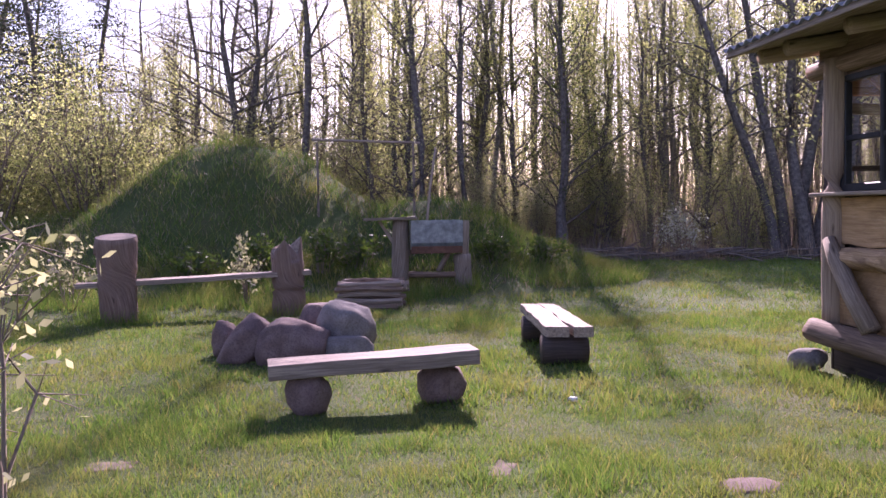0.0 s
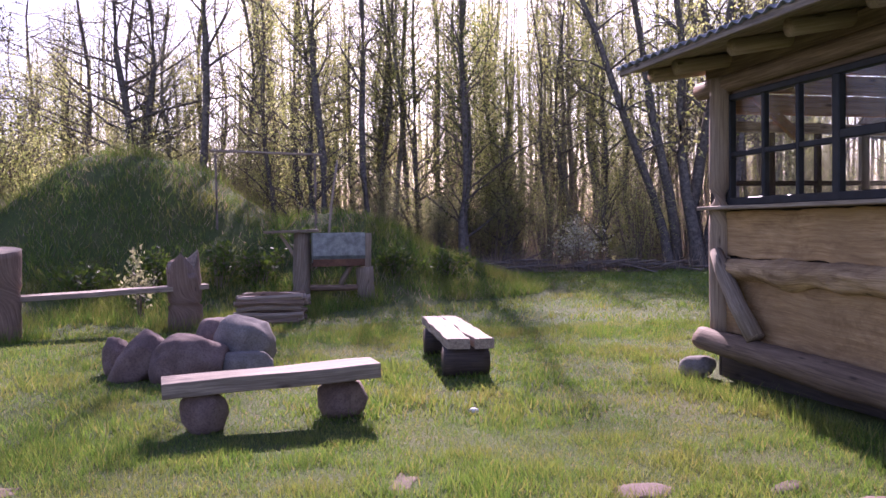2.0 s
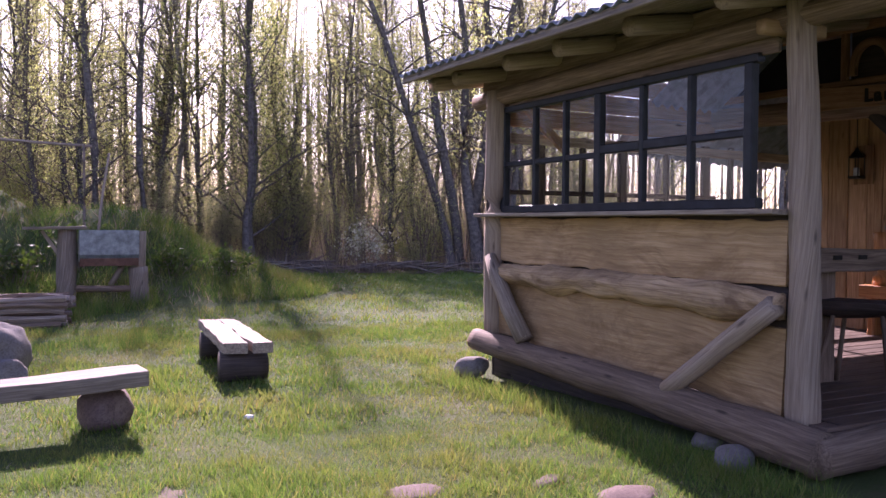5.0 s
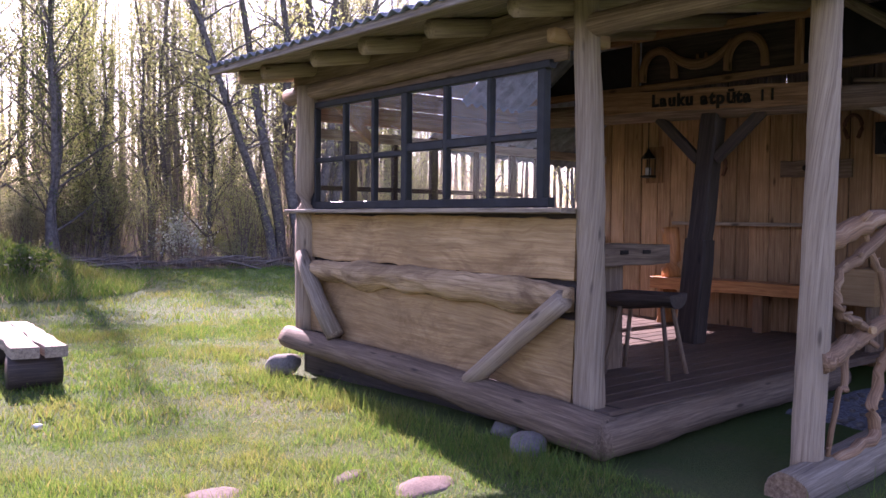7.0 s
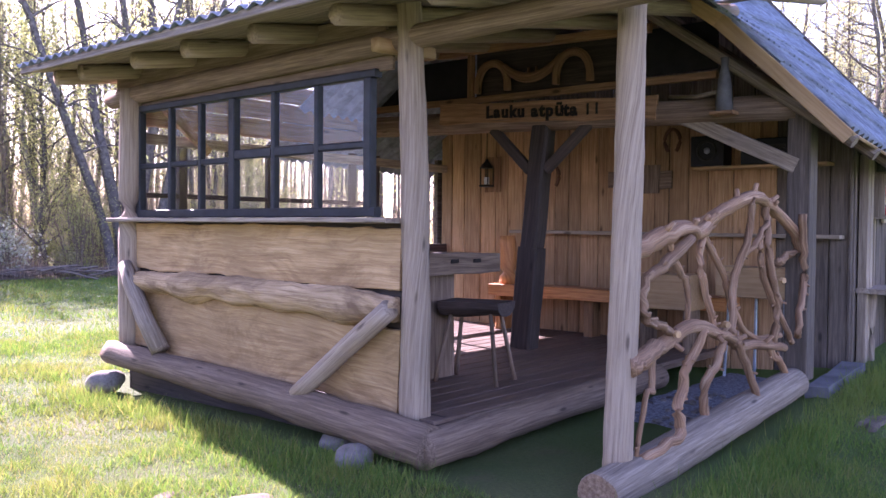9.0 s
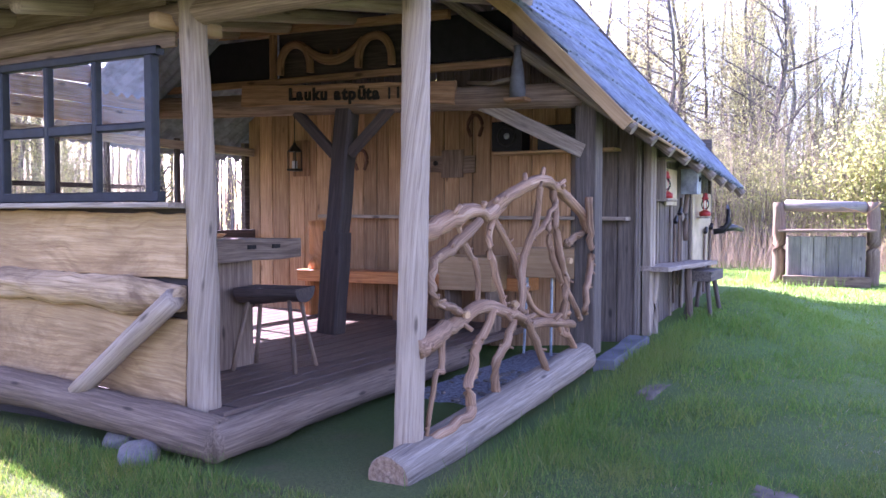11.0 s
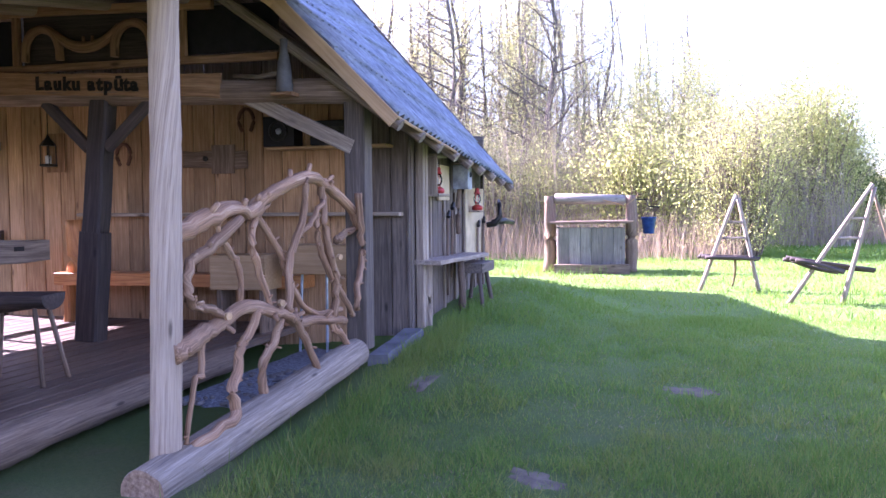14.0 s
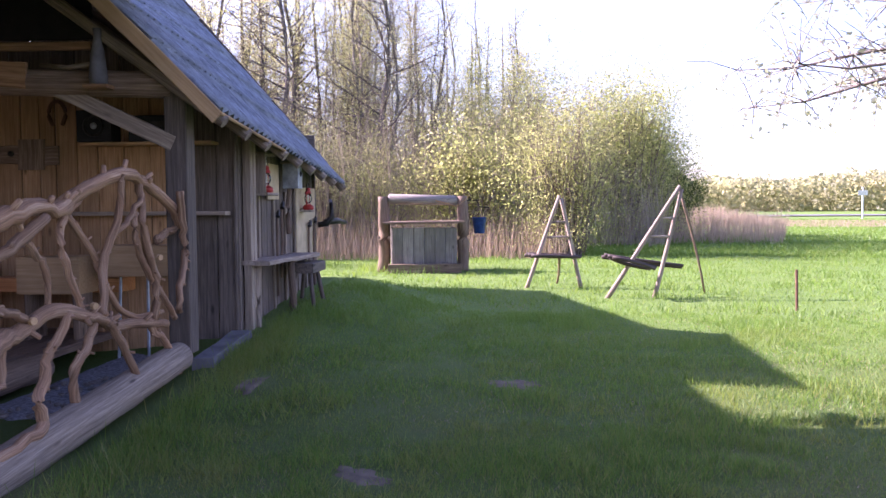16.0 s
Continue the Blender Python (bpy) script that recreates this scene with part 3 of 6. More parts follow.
part("ridge_wall", board((5.285, 2.95, 5.1), (8.406, 2.95, 5.2), 1.2, 0.05, (0, 0, 1), 2), BOARD_OLD, hut)
part("ridge_cap", tube(Mesh(), [(2.28, 2.7, 4.69), (5.049, 2.7, 4.69), (8.406, 2.7, 5.6)], [0.07, 0.07, 0.07], 8, 0), SLATE, hut)
# unseen wing, added so the hut's shadow runs on across the lawn
part("rear_roof", corrugated((8.406, 2.72, 5.15), (13.2, 2.72, 4.3), (8.406, 6.0, 2.3), (13.2, 6.0, 2.0), 0.146, 0.02), SLATE, hut, "grey corrugated roof of the unseen rear wing", True)
part("rear_wall", board((8.406, 2.75, 2.0), (13.2, 2.75, 2.0), 4.3, 0.06, (0, 0, 1), 2), BOARD_OLD, hut, "plain board wall of the unseen rear wing")
# rafters, battens and barge boards under the main roof
for i in range(9):
    u = 3.1 + i * 0.66
    part("rafter", log((u, -0.42, EAVE(u) - 0.06), (u, 2.65, RIDGE(u) - 0.12), 0.055, 0.05, 8, 4, 0.05, 0, 120 + i), WOOD_GREY, hut)
for i in range(7):
    t = (i + 0.15) / 7
    part("batten", board(slope(VERGE(t) - 0.06 + 0.05 * (i % 2), t, -0.035), slope(5.049, t, -0.035), 0.16, 0.026, (0, 0.8, 0.6), 3, 0.004, 140 + i), WOOD_WARM, hut, "pale roof batten")
for i in range(3):
    t0, t1 = i * 0.3, i * 0.3 + 0.32
    part("barge_board", board(slope(VERGE(t0) - 0.06, t0, -0.06), slope(VERGE(t1) - 0.06, t1, -0.06), 0.12, 0.025, (0, -0.6, 0.8), 4, 0.008, 150 + i), WOOD_WARM, hut, "pale split barge board")

# tie beam, braces and the dark frieze above
part("tie_beam", log((3.2, 5.4, 2.78), (3.2, 0.06, 2.6), 0.12, 0.115, 12, 16, 0.06, 0.01, 161), WOOD_LOG, hut, "round tie beam", True)
for s in (1, -1):
    part("brace", board((3.163, 2.64 + s * 0.1, 2.16), (3.163, 2.62 + s * 0.6, 2.62), 0.1, 0.07, (0, -s, 1), 2), WOOD_DARK, hut)
part("brace", board((3.178, 0.05, 2.1), (3.178, 1.18, 2.64), 0.13, 0.07, (0, 1, 1), 4, 0.004, 162), WOOD_GREY, hut, "diagonal grey brace")
part("frieze_rail", board((3.177, 0.75, 2.94), (3.178, 5.3, 2.97), 0.07, 0.05, (0, 0, 1), 8, 0.008, 163), WOOD_BROWN, hut)
part("frieze_rail", board((3.177, 1.4, 3.45), (3.178, 5.3, 3.55), 0.09, 0.06, (0, 0, 1), 8, 0.01, 164), WOOD_BROWN, hut)
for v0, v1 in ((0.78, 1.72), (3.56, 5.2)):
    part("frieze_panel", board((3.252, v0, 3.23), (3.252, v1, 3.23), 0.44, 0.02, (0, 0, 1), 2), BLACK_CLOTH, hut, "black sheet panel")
    part("stud", box((3.193, v0 if v0 > 3 else v1, 3.23), (0.06, 0.07, 0.5)), WOOD_BROWN, hut)
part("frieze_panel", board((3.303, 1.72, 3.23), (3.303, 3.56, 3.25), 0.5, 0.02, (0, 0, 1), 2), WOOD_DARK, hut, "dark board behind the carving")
arch = Mesh()
for c in (2.26, 3.27):
    tube(arch, [(3.2, c + 0.2 * math.cos(a), 3.03 + (0.31 if a > 0.1 else 0.3) * max(0.0, math.sin(a)) ** 0.7) for a in [math.pi * i / 14 for i in range(15)]], [0.042] * 15, 8, 0.12, 171)
tube(arch, [(3.2, 3.12 - 0.72 * i / 14, 3.29 - 0.17 * math.sin(math.pi * i / 14) ** 0.8 + 0.03 * i / 14) for i in range(15)], [0.035 + 0.02 * math.sin(math.pi * i / 14) for i in range(15)], 8, 0.1, 172)
for c in (2.7, 2.8):
    tube(arch, [(3.2, c, 3.14), (3.2, c, 3.24)], [0.022, 0.014], 6, 0.1, 173)
part("carving", arch, WOOD_BROWN, hut, "carved wooden arches", True)

# gable above the tie beam, closed boards behind
for i in range(22):
    v = 0.15 + i * 0.24
    top = min(slope(4.75, (v + 0.3) / 3.13)[2] if v < 2.6 else 9, 2.5 + (5.9 - v) * 0.65)
    if i == 0:
        gable = part("gable", board((4.72, 1.8, 3.6), (4.72, 4.0, 3.6), 0.1, 0.08, (0, 0, 1), 2), WOOD_DARK, hut)
    if top < 3.2:
        continue
    part("plank", board((4.76, v, 2.95), (4.76, v, top - 0.12), 0.23, 0.025, (0, 1, 0), 2, 0.003, 180 + i), BOARD_OLD, gable)

# back wall of the porch
bw = part("back_wall", board((4.84, 0.75, 1.65), (4.84, 5.35, 1.65), 2.9, 0.03, (0, 0, 1), 2), WOOD_DARK, hut)
rnd = random.Random(5)
v = 0.0
while v < 5.2:
    w = rnd.uniform(0.17, 0.29)
    part("plank", board((4.8, v + w / 2, -0.02), (4.8 + rnd.uniform(-0.008, 0.008), v + w / 2, min(3.1, 2.3 + (v + 0.4) * 0.85)), w - 0.008, 0.028, (0, 1, 0), 3, 0.004, int(v * 100)), WOOD_WALL if v > 0.75 else BOARD_OLD, bw)
    v += w

# long wall
lw = part("long_wall", board((4.8, 0.075, 1.2), (8.36, 0.075, 1.2), 2.4, 0.03, (0, 0, 1), 2), WOOD_DARK, hut)
u = 4.75
i = 0
while u < 8.25:
    w = rnd.uniform(0.15, 0.24)
    part("plank", board((u + w / 2, 0.04 + rnd.uniform(-0.012, 0.012), -0.03), (u + w / 2, 0.04, EAVE(u) + 0.22), w - 0.012, 0.03, (1, 0, 0), 3, 0.006, 300 + i), BOARD_OLD, lw)
    if i % 3 == 1 and u > 5.1:
        part("cover_strip", board((u, 0.005, 0.15), (u, 0.005, 1.75), 0.06, 0.03, (1, 0, 0), 3, 0.004, 330 + i), WOOD_GREY, lw)
    u += w
    i += 1
for uu in (4.98, 5.1):
    part("post", box((uu, -0.03, 1.15), (0.09, 0.09, 2.34)), WOOD_GREY, hut)
part("wall_board", box((7.693, -0.01, 1.35), (1.1, 0.025, 0.95)), PALE_BOARD, lw, "pale plywood sheet")
part("wall_board", box((6.024, -0.012, 1.86), (0.5, 0.025, 0.42)), PALE_BOARD, lw, "pale plywood sheet")
part("end_wall", board((8.378, 0.0, 1.3), (8.378, 5.5, 1.3), 2.6, 0.06, (0, 0, 1), 2), BOARD_OLD, hut)
part("end_gable", Mesh().add([(8.335, -0.2, 2.2), (8.335, 2.7, 5.55), (8.335, 5.7, 2.3), (8.369, -0.2, 2.2), (8.369, 2.7, 5.55), (8.369, 5.7, 2.3)], [(0, 1, 2), (5, 4, 3), (0, 3, 4, 1), (1, 4, 5, 2), (2, 5, 3, 0)]), BOARD_OLD, hut)
part("far_side_wall", board((4.8, 5.45, 1.3), (8.36, 5.45, 1.3), 2.4, 0.06, (0, 0, 1), 2), BOARD_OLD, hut)
part("footing", board((3.38, -0.08, 0.17), (4.6, -0.06, 0.24), 0.2, 0.12, (0, 1, 0), 8, 0.03, 351), CONCRETE, hut, "worn flat footing stone")

# left side of the porch: half wall, rail, window bars, corrugated awning
part("side_wall", board((0.1, 5.24, 0.75), (3.089, 5.24, 0.75), 0.9, 0.04, (0, 0, 1), 3), WOOD_GREY, hut)
part("side_rail", board((0.05, 5.24, 1.28), (4.748, 5.24, 1.28), 0.12, 0.08, (0, 0, 1), 4), WOOD_DARK, hut)
part("side_rail", board((0.05, 5.24, 1.85), (3.163, 5.24, 1.85), 0.05, 0.05, (0, 0, 1), 4), WOOD_DARK, hut)
part("side_rail", board((0.05, 5.24, 2.4), (4.748, 5.24, 2.36), 0.1, 0.08, (0, 0, 1), 4), WOOD_GREY, hut)
for i, u in enumerate((0.65, 1.2, 1.75, 2.4, 3.0, 3.42)):
    part("side_bar", box((u, 5.24, 1.85), (0.06 if i % 2 else 0.1, 0.06, 1.2)), WOOD_DARK, hut)
# boards added above the side opening to keep sun off the deck
for i in range(2, 5):
    part("valance_board", board((0.05, 5.26, 2.2 + i * 0.21), (3.163, 5.26, 2.2 + i * 0.21), 0.2, 0.025, (0, 0, 1), 4, 0.006, 364 + i), WOOD_BROWN, hut)
part("brace", board((0.9, 5.15, 2.3), (0.35, 5.15, 2.75), 0.09, 0.06, (1, 0, 1), 2), WOOD_BROWN, hut)

# deck boards
deck = part("deck", board((-0.02, 3.25, 0.24), (4.8, 3.25, 0.24), 3.9, 0.05, (0, 1, 0), 2), WOOD_LOG, hut)
for i in range(21):
    v = 1.36 + i * 0.188
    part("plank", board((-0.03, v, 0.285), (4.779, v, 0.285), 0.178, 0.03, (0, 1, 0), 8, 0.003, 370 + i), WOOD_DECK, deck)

# dark boards added under the deck: they block sun and stand for shade
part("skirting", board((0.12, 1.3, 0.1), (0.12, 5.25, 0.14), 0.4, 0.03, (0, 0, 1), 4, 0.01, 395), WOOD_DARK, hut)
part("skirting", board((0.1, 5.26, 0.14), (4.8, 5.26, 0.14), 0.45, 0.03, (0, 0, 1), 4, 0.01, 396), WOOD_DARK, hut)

# gravel bed between the deck and the grey sill log
gr = Mesh()
gr.add([(1.9 + 2.8 * i / 24 + 0.12 * noise.noise((i * 0.9, j * 0.8, 3)) + (0.35 * noise.noise((j * 1.1, 2, 0)) if i == 0 else 0), 0.12 + 1.08 * j / 10, 0.035 + 0.02 * noise.noise((i * 1.7, j * 1.3, 0)) - (0.05 if i < 2 else 0)) for j in range(11) for i in range(25)], [(j * 25 + i, j * 25 + i + 1, (j + 1) * 25 + i + 1, (j + 1) * 25 + i) for j in range(10) for i in range(24)])
whole("gravel_bed", gr, GRAVEL, HUT, "grey gravel beside the porch deck", "gravel", kind="structure", smooth=True)
for i in range(70):
    r = random.Random(7000 + i)
    whole("gravel_stone", rock((r.uniform(0.02, 0.05), r.uniform(0.02, 0.04), r.uniform(0.012, 0.025)), i, 1), ROCK_PALE, at_hut(r.uniform(1.9, 3.4), r.uniform(0.25, 1.1), 0.045, r.uniform(0, 360)), "small grey gravel stone", "stone", "gravel stones")

# twisted pine-branch railing between the pale post and the grey post
rail = thing("branch_railing", HUT, "railing of twisted barked pine branches", "railing")


def bough(name, pts, r0, r1, seed, mat=WOOD_PINE):
    pts = [Vector(p) for p in pts]
    fine = []
    for i in range(len(pts) - 1):
        p0, p1, p2, p3 = pts[max(i - 1, 0)], pts[i], pts[i + 1], pts[min(i + 2, len(pts) - 1)]
        for s in range(4):
            t = s / 4
            fine.append(0.5 * ((2 * p1) + (p2 - p0) * t + (2 * p0 - 5 * p1 + 4 * p2 - p3) * t * t + (3 * p1 - p0 - 3 * p2 + p3) * t ** 3))
    fine.append(pts[-1])
    n = len(fine) - 1
    r0, r1 = r0 * 0.84, r1 * 0.84
    fine = [q + Vector((noise.noise((i * 0.7, seed, 1)), noise.noise((i * 0.7, seed, 4)), noise.noise((i * 0.7, seed, 7)))) * 0.022 for i, q in enumerate(fine)]
    m = tube(Mesh(), fine, [r0 + (r1 - r0) * i / n for i in range(n + 1)], 10, 0.26, seed)
    rr = random.Random(seed)
    for _ in range(max(2, n // 3)):          # snags
        k = rr.randrange(1, n)
        d = Vector((rr.uniform(-1, 1), rr.uniform(-1, 0.2), rr.uniform(-0.5, 1))).normalized()
        tube(m, [fine[k], fine[k] + d * r0 * 1.9], [r0 * 0.4, r0 * 0.28], 6, 0.1, seed + 5)
    return part(name, m, mat, rail, "", True)


def flat(*uz, dv=0.0):
    """Points of the railing's plane from pairs of length and height, wandering a little across it."""
    return [(u, 0.11 - 0.035 * u + dv + 0.03 * math.sin(u * 5 + z * 4), z - 0.025) for u, z in uz]


bough("top_bough", flat((0.36, 1.42), (0.5, 1.46), (0.74, 1.54), (0.99, 1.6), (1.26, 1.57), (1.47, 1.65), (1.74, 1.75), (2.08, 1.83), (2.4, 1.8), (2.75, 1.71), (3.07, 1.55), (3.16, 1.42)), 0.072, 0.046, 1)
bough("middle_bough", flat((0.34, 0.77), (0.48, 0.8), (0.74, 0.84), (0.96, 0.88), (1.17, 0.95), (1.47, 0.88), (1.74, 0.82), (1.93, 0.74), (2.3, 0.71), (2.77, 0.65)), 0.07, 0.042, 2)
bough("branch", flat((1.04, 1.53), (0.77, 1.38), (0.57, 1.27), (0.51, 1.13), (0.56, 1.03), (0.73, 0.99), (0.89, 0.93), dv=-0.03), 0.045, 0.034, 3)
bough("branch", flat((0.89, 1.43), (1.05, 1.29), (1.14, 1.17), (1.17, 0.95), dv=0.03), 0.026, 0.024, 4)
bough("branch", flat((1.66, 1.68), (1.46, 1.56), (1.33, 1.46), (1.3, 1.32), (1.38, 1.15), (1.48, 0.96), (1.54, 0.84), dv=0.02), 0.032, 0.03, 5)
bough("branch", flat((1.65, 0.8), (1.53, 0.63), (1.43, 0.5), (1.49, 0.2), dv=0.01), 0.036, 0.042, 13)
bough("branch", flat((1.46, 1.55), (1.72, 1.36), (1.85, 1.23), (1.97, 1.04), (2.19, 0.83), (2.47, 0.74), (2.77, 0.75), dv=0.04), 0.034, 0.026, 8)
bough("branch", flat((2.0, 1.82), (1.99, 1.55), (1.88, 1.31), (1.8, 1.1), (1.74, 0.84), dv=-0.03), 0.03, 0.038, 6)
bough("branch", flat((1.78, 0.8), (1.88, 0.73), (2.1, 0.47), (2.25, 0.2), dv=-0.03), 0.04, 0.04, 14)
bough("branch", flat((2.34, 1.65), (2.12, 1.5), (1.94, 1.38), dv=-0.02), 0.026, 0.024, 7)
bough("branch", flat((2.4, 1.81), (2.42, 1.62), (2.38, 1.43), (2.49, 1.19), (2.6, 0.98), (2.59, 0.7)), 0.04, 0.036, 9)
bough("branch", flat((2.34, 1.55), (2.3, 1.41), (2.4, 1.22), (2.54, 1.06), (2.77, 0.87), (2.99, 0.66), dv=0.03), 0.032, 0.03, 10)
bough("branch", flat((2.98, 1.72), (3.07, 1.41), (3.1, 1.16), (2.86, 0.94), (2.83, 0.74), dv=-0.08), 0.038, 0.036, 11)
bough("branch", flat((2.73, 1.32), (2.93, 1.37), (3.13, 1.4), dv=0.02), 0.042, 0.036, 17)
bough("branch", flat((1.28, 0.92), (1.18, 0.75), (1.1, 0.68), (1.07, 0.53), (0.95, 0.43), (0.98, 0.31), (0.89, 0.25), (0.49, 0.19), dv=-0.03), 0.036, 0.046, 12)
bough("branch", flat((0.69, 0.85), (0.62, 0.61), (0.52, 0.56), (0.47, 0.2)), 0.026, 0.022, 16)
bough("branch", flat((2.55, 0.7), (2.6, 0.6), (2.76, 0.52), (3.04, 0.2)), 0.036, 0.032, 15)
for u, z in ((0.9, 0.92), (3.11, 1.15), (2.5, 1.2), (1.5, 0.94)):
    part("cut_end", log(flat((u, z), dv=-0.06)[0], flat((u - 0.01, z), dv=-0.085)[0], 0.026, 0.024, 8, 1, 0.05, 0, 18), WOOD_WARM, rail, "pale sawn branch stub")

# ---- things in the porch ----
def sign():
    t = thing("name_board", at_hut(3.097, 2.75, 2.765), "long wooden name board lettered 'Lauku atpūta'", "sign")
    part("board", board((0, -1.46, -0.075), (0, 1.16, 0.06), 0.22, 0.035, (0, 0, 1), 24, 0.02, 401), WOOD_BROWN, t)
    y = 0.505
    dg = bpy.context.evaluated_depsgraph_get()
    for ch, adv in zip("Lauku atpūta", (0.105, 0.1, 0.105, 0.1, 0.105, 0.07, 0.1, 0.075, 0.11, 0.105, 0.075, 0.1)):
        if ch != " ":
            cu = bpy.data.curves.new("letter", "FONT")
            cu.body, cu.size, cu.extrude, cu.align_x = ch, 0.175, 0.006, "LEFT"
            cu.offset = 0.007
            tmp = new("letter", cu)
            dg.update()
            me = bpy.data.meshes.new_from_object(tmp.evaluated_get(dg))
            bpy.data.objects.remove(tmp)
            me.materials.clear()
            me.materials.append(LETTER)
            ob = part("letter", me, LETTER, t, "black burnt letter")
            ob.matrix_local = Matrix.Translation((-0.026, y, -0.055 + y * 0.052)) @ Euler((radians(90), 0, radians(-90))).to_matrix().to_4x4()
        y -= adv
    for y in (-0.74, -0.84):
        part("notch", box((-0.024, y, -0.035), (0.012, 0.025, 0.11)), LETTER, t, "dark carved mark")


sign()


def ring(mesh, c, r, w, axis="z", n=14):
    pts = []
    for i in range(n + 1):
        a = 2 * math.pi * i / n
        pts.append((c[0] + r * math.cos(a), c[1] + r * math.sin(a), c[2]) if axis == "z" else (c[0], c[1] + r * math.cos(a), c[2] + r * math.sin(a)) if axis == "x" else (c[0] + r * math.cos(a), c[1], c[2] + r * math.sin(a)))
    return tube(mesh, pts, [w] * (n + 1), 6, 0, 0, False)


def turned(mesh, prof, sides=16, at=(0, 0)):
    """A turned shape from pairs of radius and height."""
    return tube(mesh, [(at[0], at[1], z) for r, z in prof], [max(r, 0.001) for r, z in prof], sides)


def lantern(m, label, body, frame_mat):
    t = thing("lantern", m, label, "lantern")
    part("tank", turned(Mesh(), [(0.06, 0), (0.075, 0.012), (0.075, 0.05), (0.05, 0.068), (0.03, 0.08)]), body, t, "", True)
    part("chimney", turned(Mesh(), [(0.03, 0.09), (0.05, 0.13), (0.052, 0.17), (0.034, 0.22)]), GLASS, t, "", True)
    part("hood", turned(Mesh(), [(0.05, 0.22), (0.045, 0.235), (0.03, 0.26), (0.035, 0.28), (0.02, 0.3)]), body, t, "", True)
    for s in (-1, 1):
        part("side_tube", tube(Mesh(), [(s * 0.06, 0, 0.05), (s * 0.085, 0, 0.1), (s * 0.085, 0, 0.2), (s * 0.04, 0, 0.26)], [0.008] * 4, 6), body, t)
    part("bail", ring(Mesh(), (0, 0, 0.3), 0.07, 0.004, "y"), frame_mat, t)
    return t


# wall lantern on its board
t = thing("candle_lantern", at_hut(4.655, 4.45, 2.09), "black hanging lantern on the board wall", "lantern")
part("base", box((0, 0, 0.02), (0.14, 0.14, 0.03)), IRON, t)
part("candle", turned(Mesh(), [(0.035, 0.035), (0.035, 0.13), (0.01, 0.135)], 12), WHITE_PAINT, t, "white candle", True)
for sx in (-1, 1):
    for sy in (-1, 1):
        part("corner_bar", box((sx * 0.06, sy * 0.06, 0.14), (0.012, 0.012, 0.22)), IRON, t)
part("roof", turned(Mesh(), [(0.095, 0.25), (0.06, 0.3), (0.025, 0.34), (0.015, 0.37)], 8), IRON, t)
part("chain", tube(Mesh(), [(0, 0, 0.36), (0, 0, 0.92)], [0.006, 0.006], 6), IRON, t)
t = thing("wall_plaque", at_hut(4.76, 4.43, 2.04), "brown board behind the lantern", "board")
part("board", box((0, 0, 0.22), (0.025, 0.26, 0.46)), WOOD_BROWN, t)


def horseshoe(m, r=0.11):
    t = Mesh()
    tube(t, [(0, r * 0.85 * math.cos(a) * (1 if math.sin(a) > -0.3 else 0.86), r * 1.25 * math.sin(a)) for a in [radians(-52 + 284 * i / 18) for i in range(19)]], [0.02] * 19, 6)
    whole("horseshoe", t, RUST, m, "rusty iron horseshoe nailed to the boards", "horseshoe")


horseshoe(at_hut(4.759, 1.92, 2.545))
horseshoe(at_hut(4.759, 3.5, 2.2), 0.11)
t = thing("wooden_plaque", at_hut(4.75, 2.31, 2.09), "dark brown shaped wooden wall plaque", "plaque")
part("board", board((0, -0.4, 0.03), (0, 0.4, 0.05), 0.2, 0.03, (0, 0, 1), 16, 0.03, 411), WOOD_LOG, t)
part("board", board((-0.02, -0.12, -0.12), (-0.02, -0.12, 0.2), 0.28, 0.025, (0, 1, 0), 8, 0.03, 412), WOOD_LOG, t)
part("peg", turned(Mesh(), [(0.03, 0), (0.03, 0.02), (0.01, 0.03)], 10), IRON, t).matrix_local = pose(-0.03, 0.1, 0.05, 0, -90, 0)

t = thing("wall_shelf", at_hut(4.645, 0.95, 2.22), "narrow pale shelf on the back wall", "shelf")
part("shelf_board", board((0, -0.75, 0), (0, 0.62, 0), 0.24, 0.03, (1, 0, 0), 4), WOOD_WARM, t)
t = thing("loudspeaker", at_hut(4.625, 1.41, 2.238), "small black loudspeaker on a shelf", "loudspeaker")
part("cabinet", box((0, 0, 0.16), (0.22, 0.36, 0.32)), BLACK_CLOTH, t)
part("cone", ring(Mesh(), (-0.115, 0.0, 0.16), 0.1, 0.014, "x", 20), IRON, t, "", True)
part("dust_cap", rock((0.02, 0.035, 0.035), 3, 2, 0, 0), GALV, t, "", True).matrix_local = pose(-0.112, 0, 0.16)
t = thing("radio", at_hut(4.625, 0.8, 2.238), "dark radio set on a shelf", "radio")
part("cabinet", box((0, 0, 0.13), (0.2, 0.5, 0.26)), BLACK_CLOTH, t)
part("dial", box((-0.102, -0.05, 0.17), (0.01, 0.3, 0.05)), IRON, t)

t = thing("hanging_bottle_lamp", at_hut(3.016, 0.62, 2.55), "tall old lamp standing on the porch beam", "lamp")
part("base", box((0, 0, 0.02), (0.16, 0.2, 0.03)), WOOD_BROWN, t)
part("body", turned(Mesh(), [(0.07, 0.035), (0.075, 0.1), (0.055, 0.3), (0.03, 0.42), (0.035, 0.5)], 12), CONCRETE, t, "", True)
part("arm", tube(Mesh(), [(0, 0, 0.22), (0.1, 0.3, 0.2), (0.2, 0.6, 0.24)], [0.02, 0.022, 0.02], 6, 0.1, 3), WOOD_GREY, t, "", True)

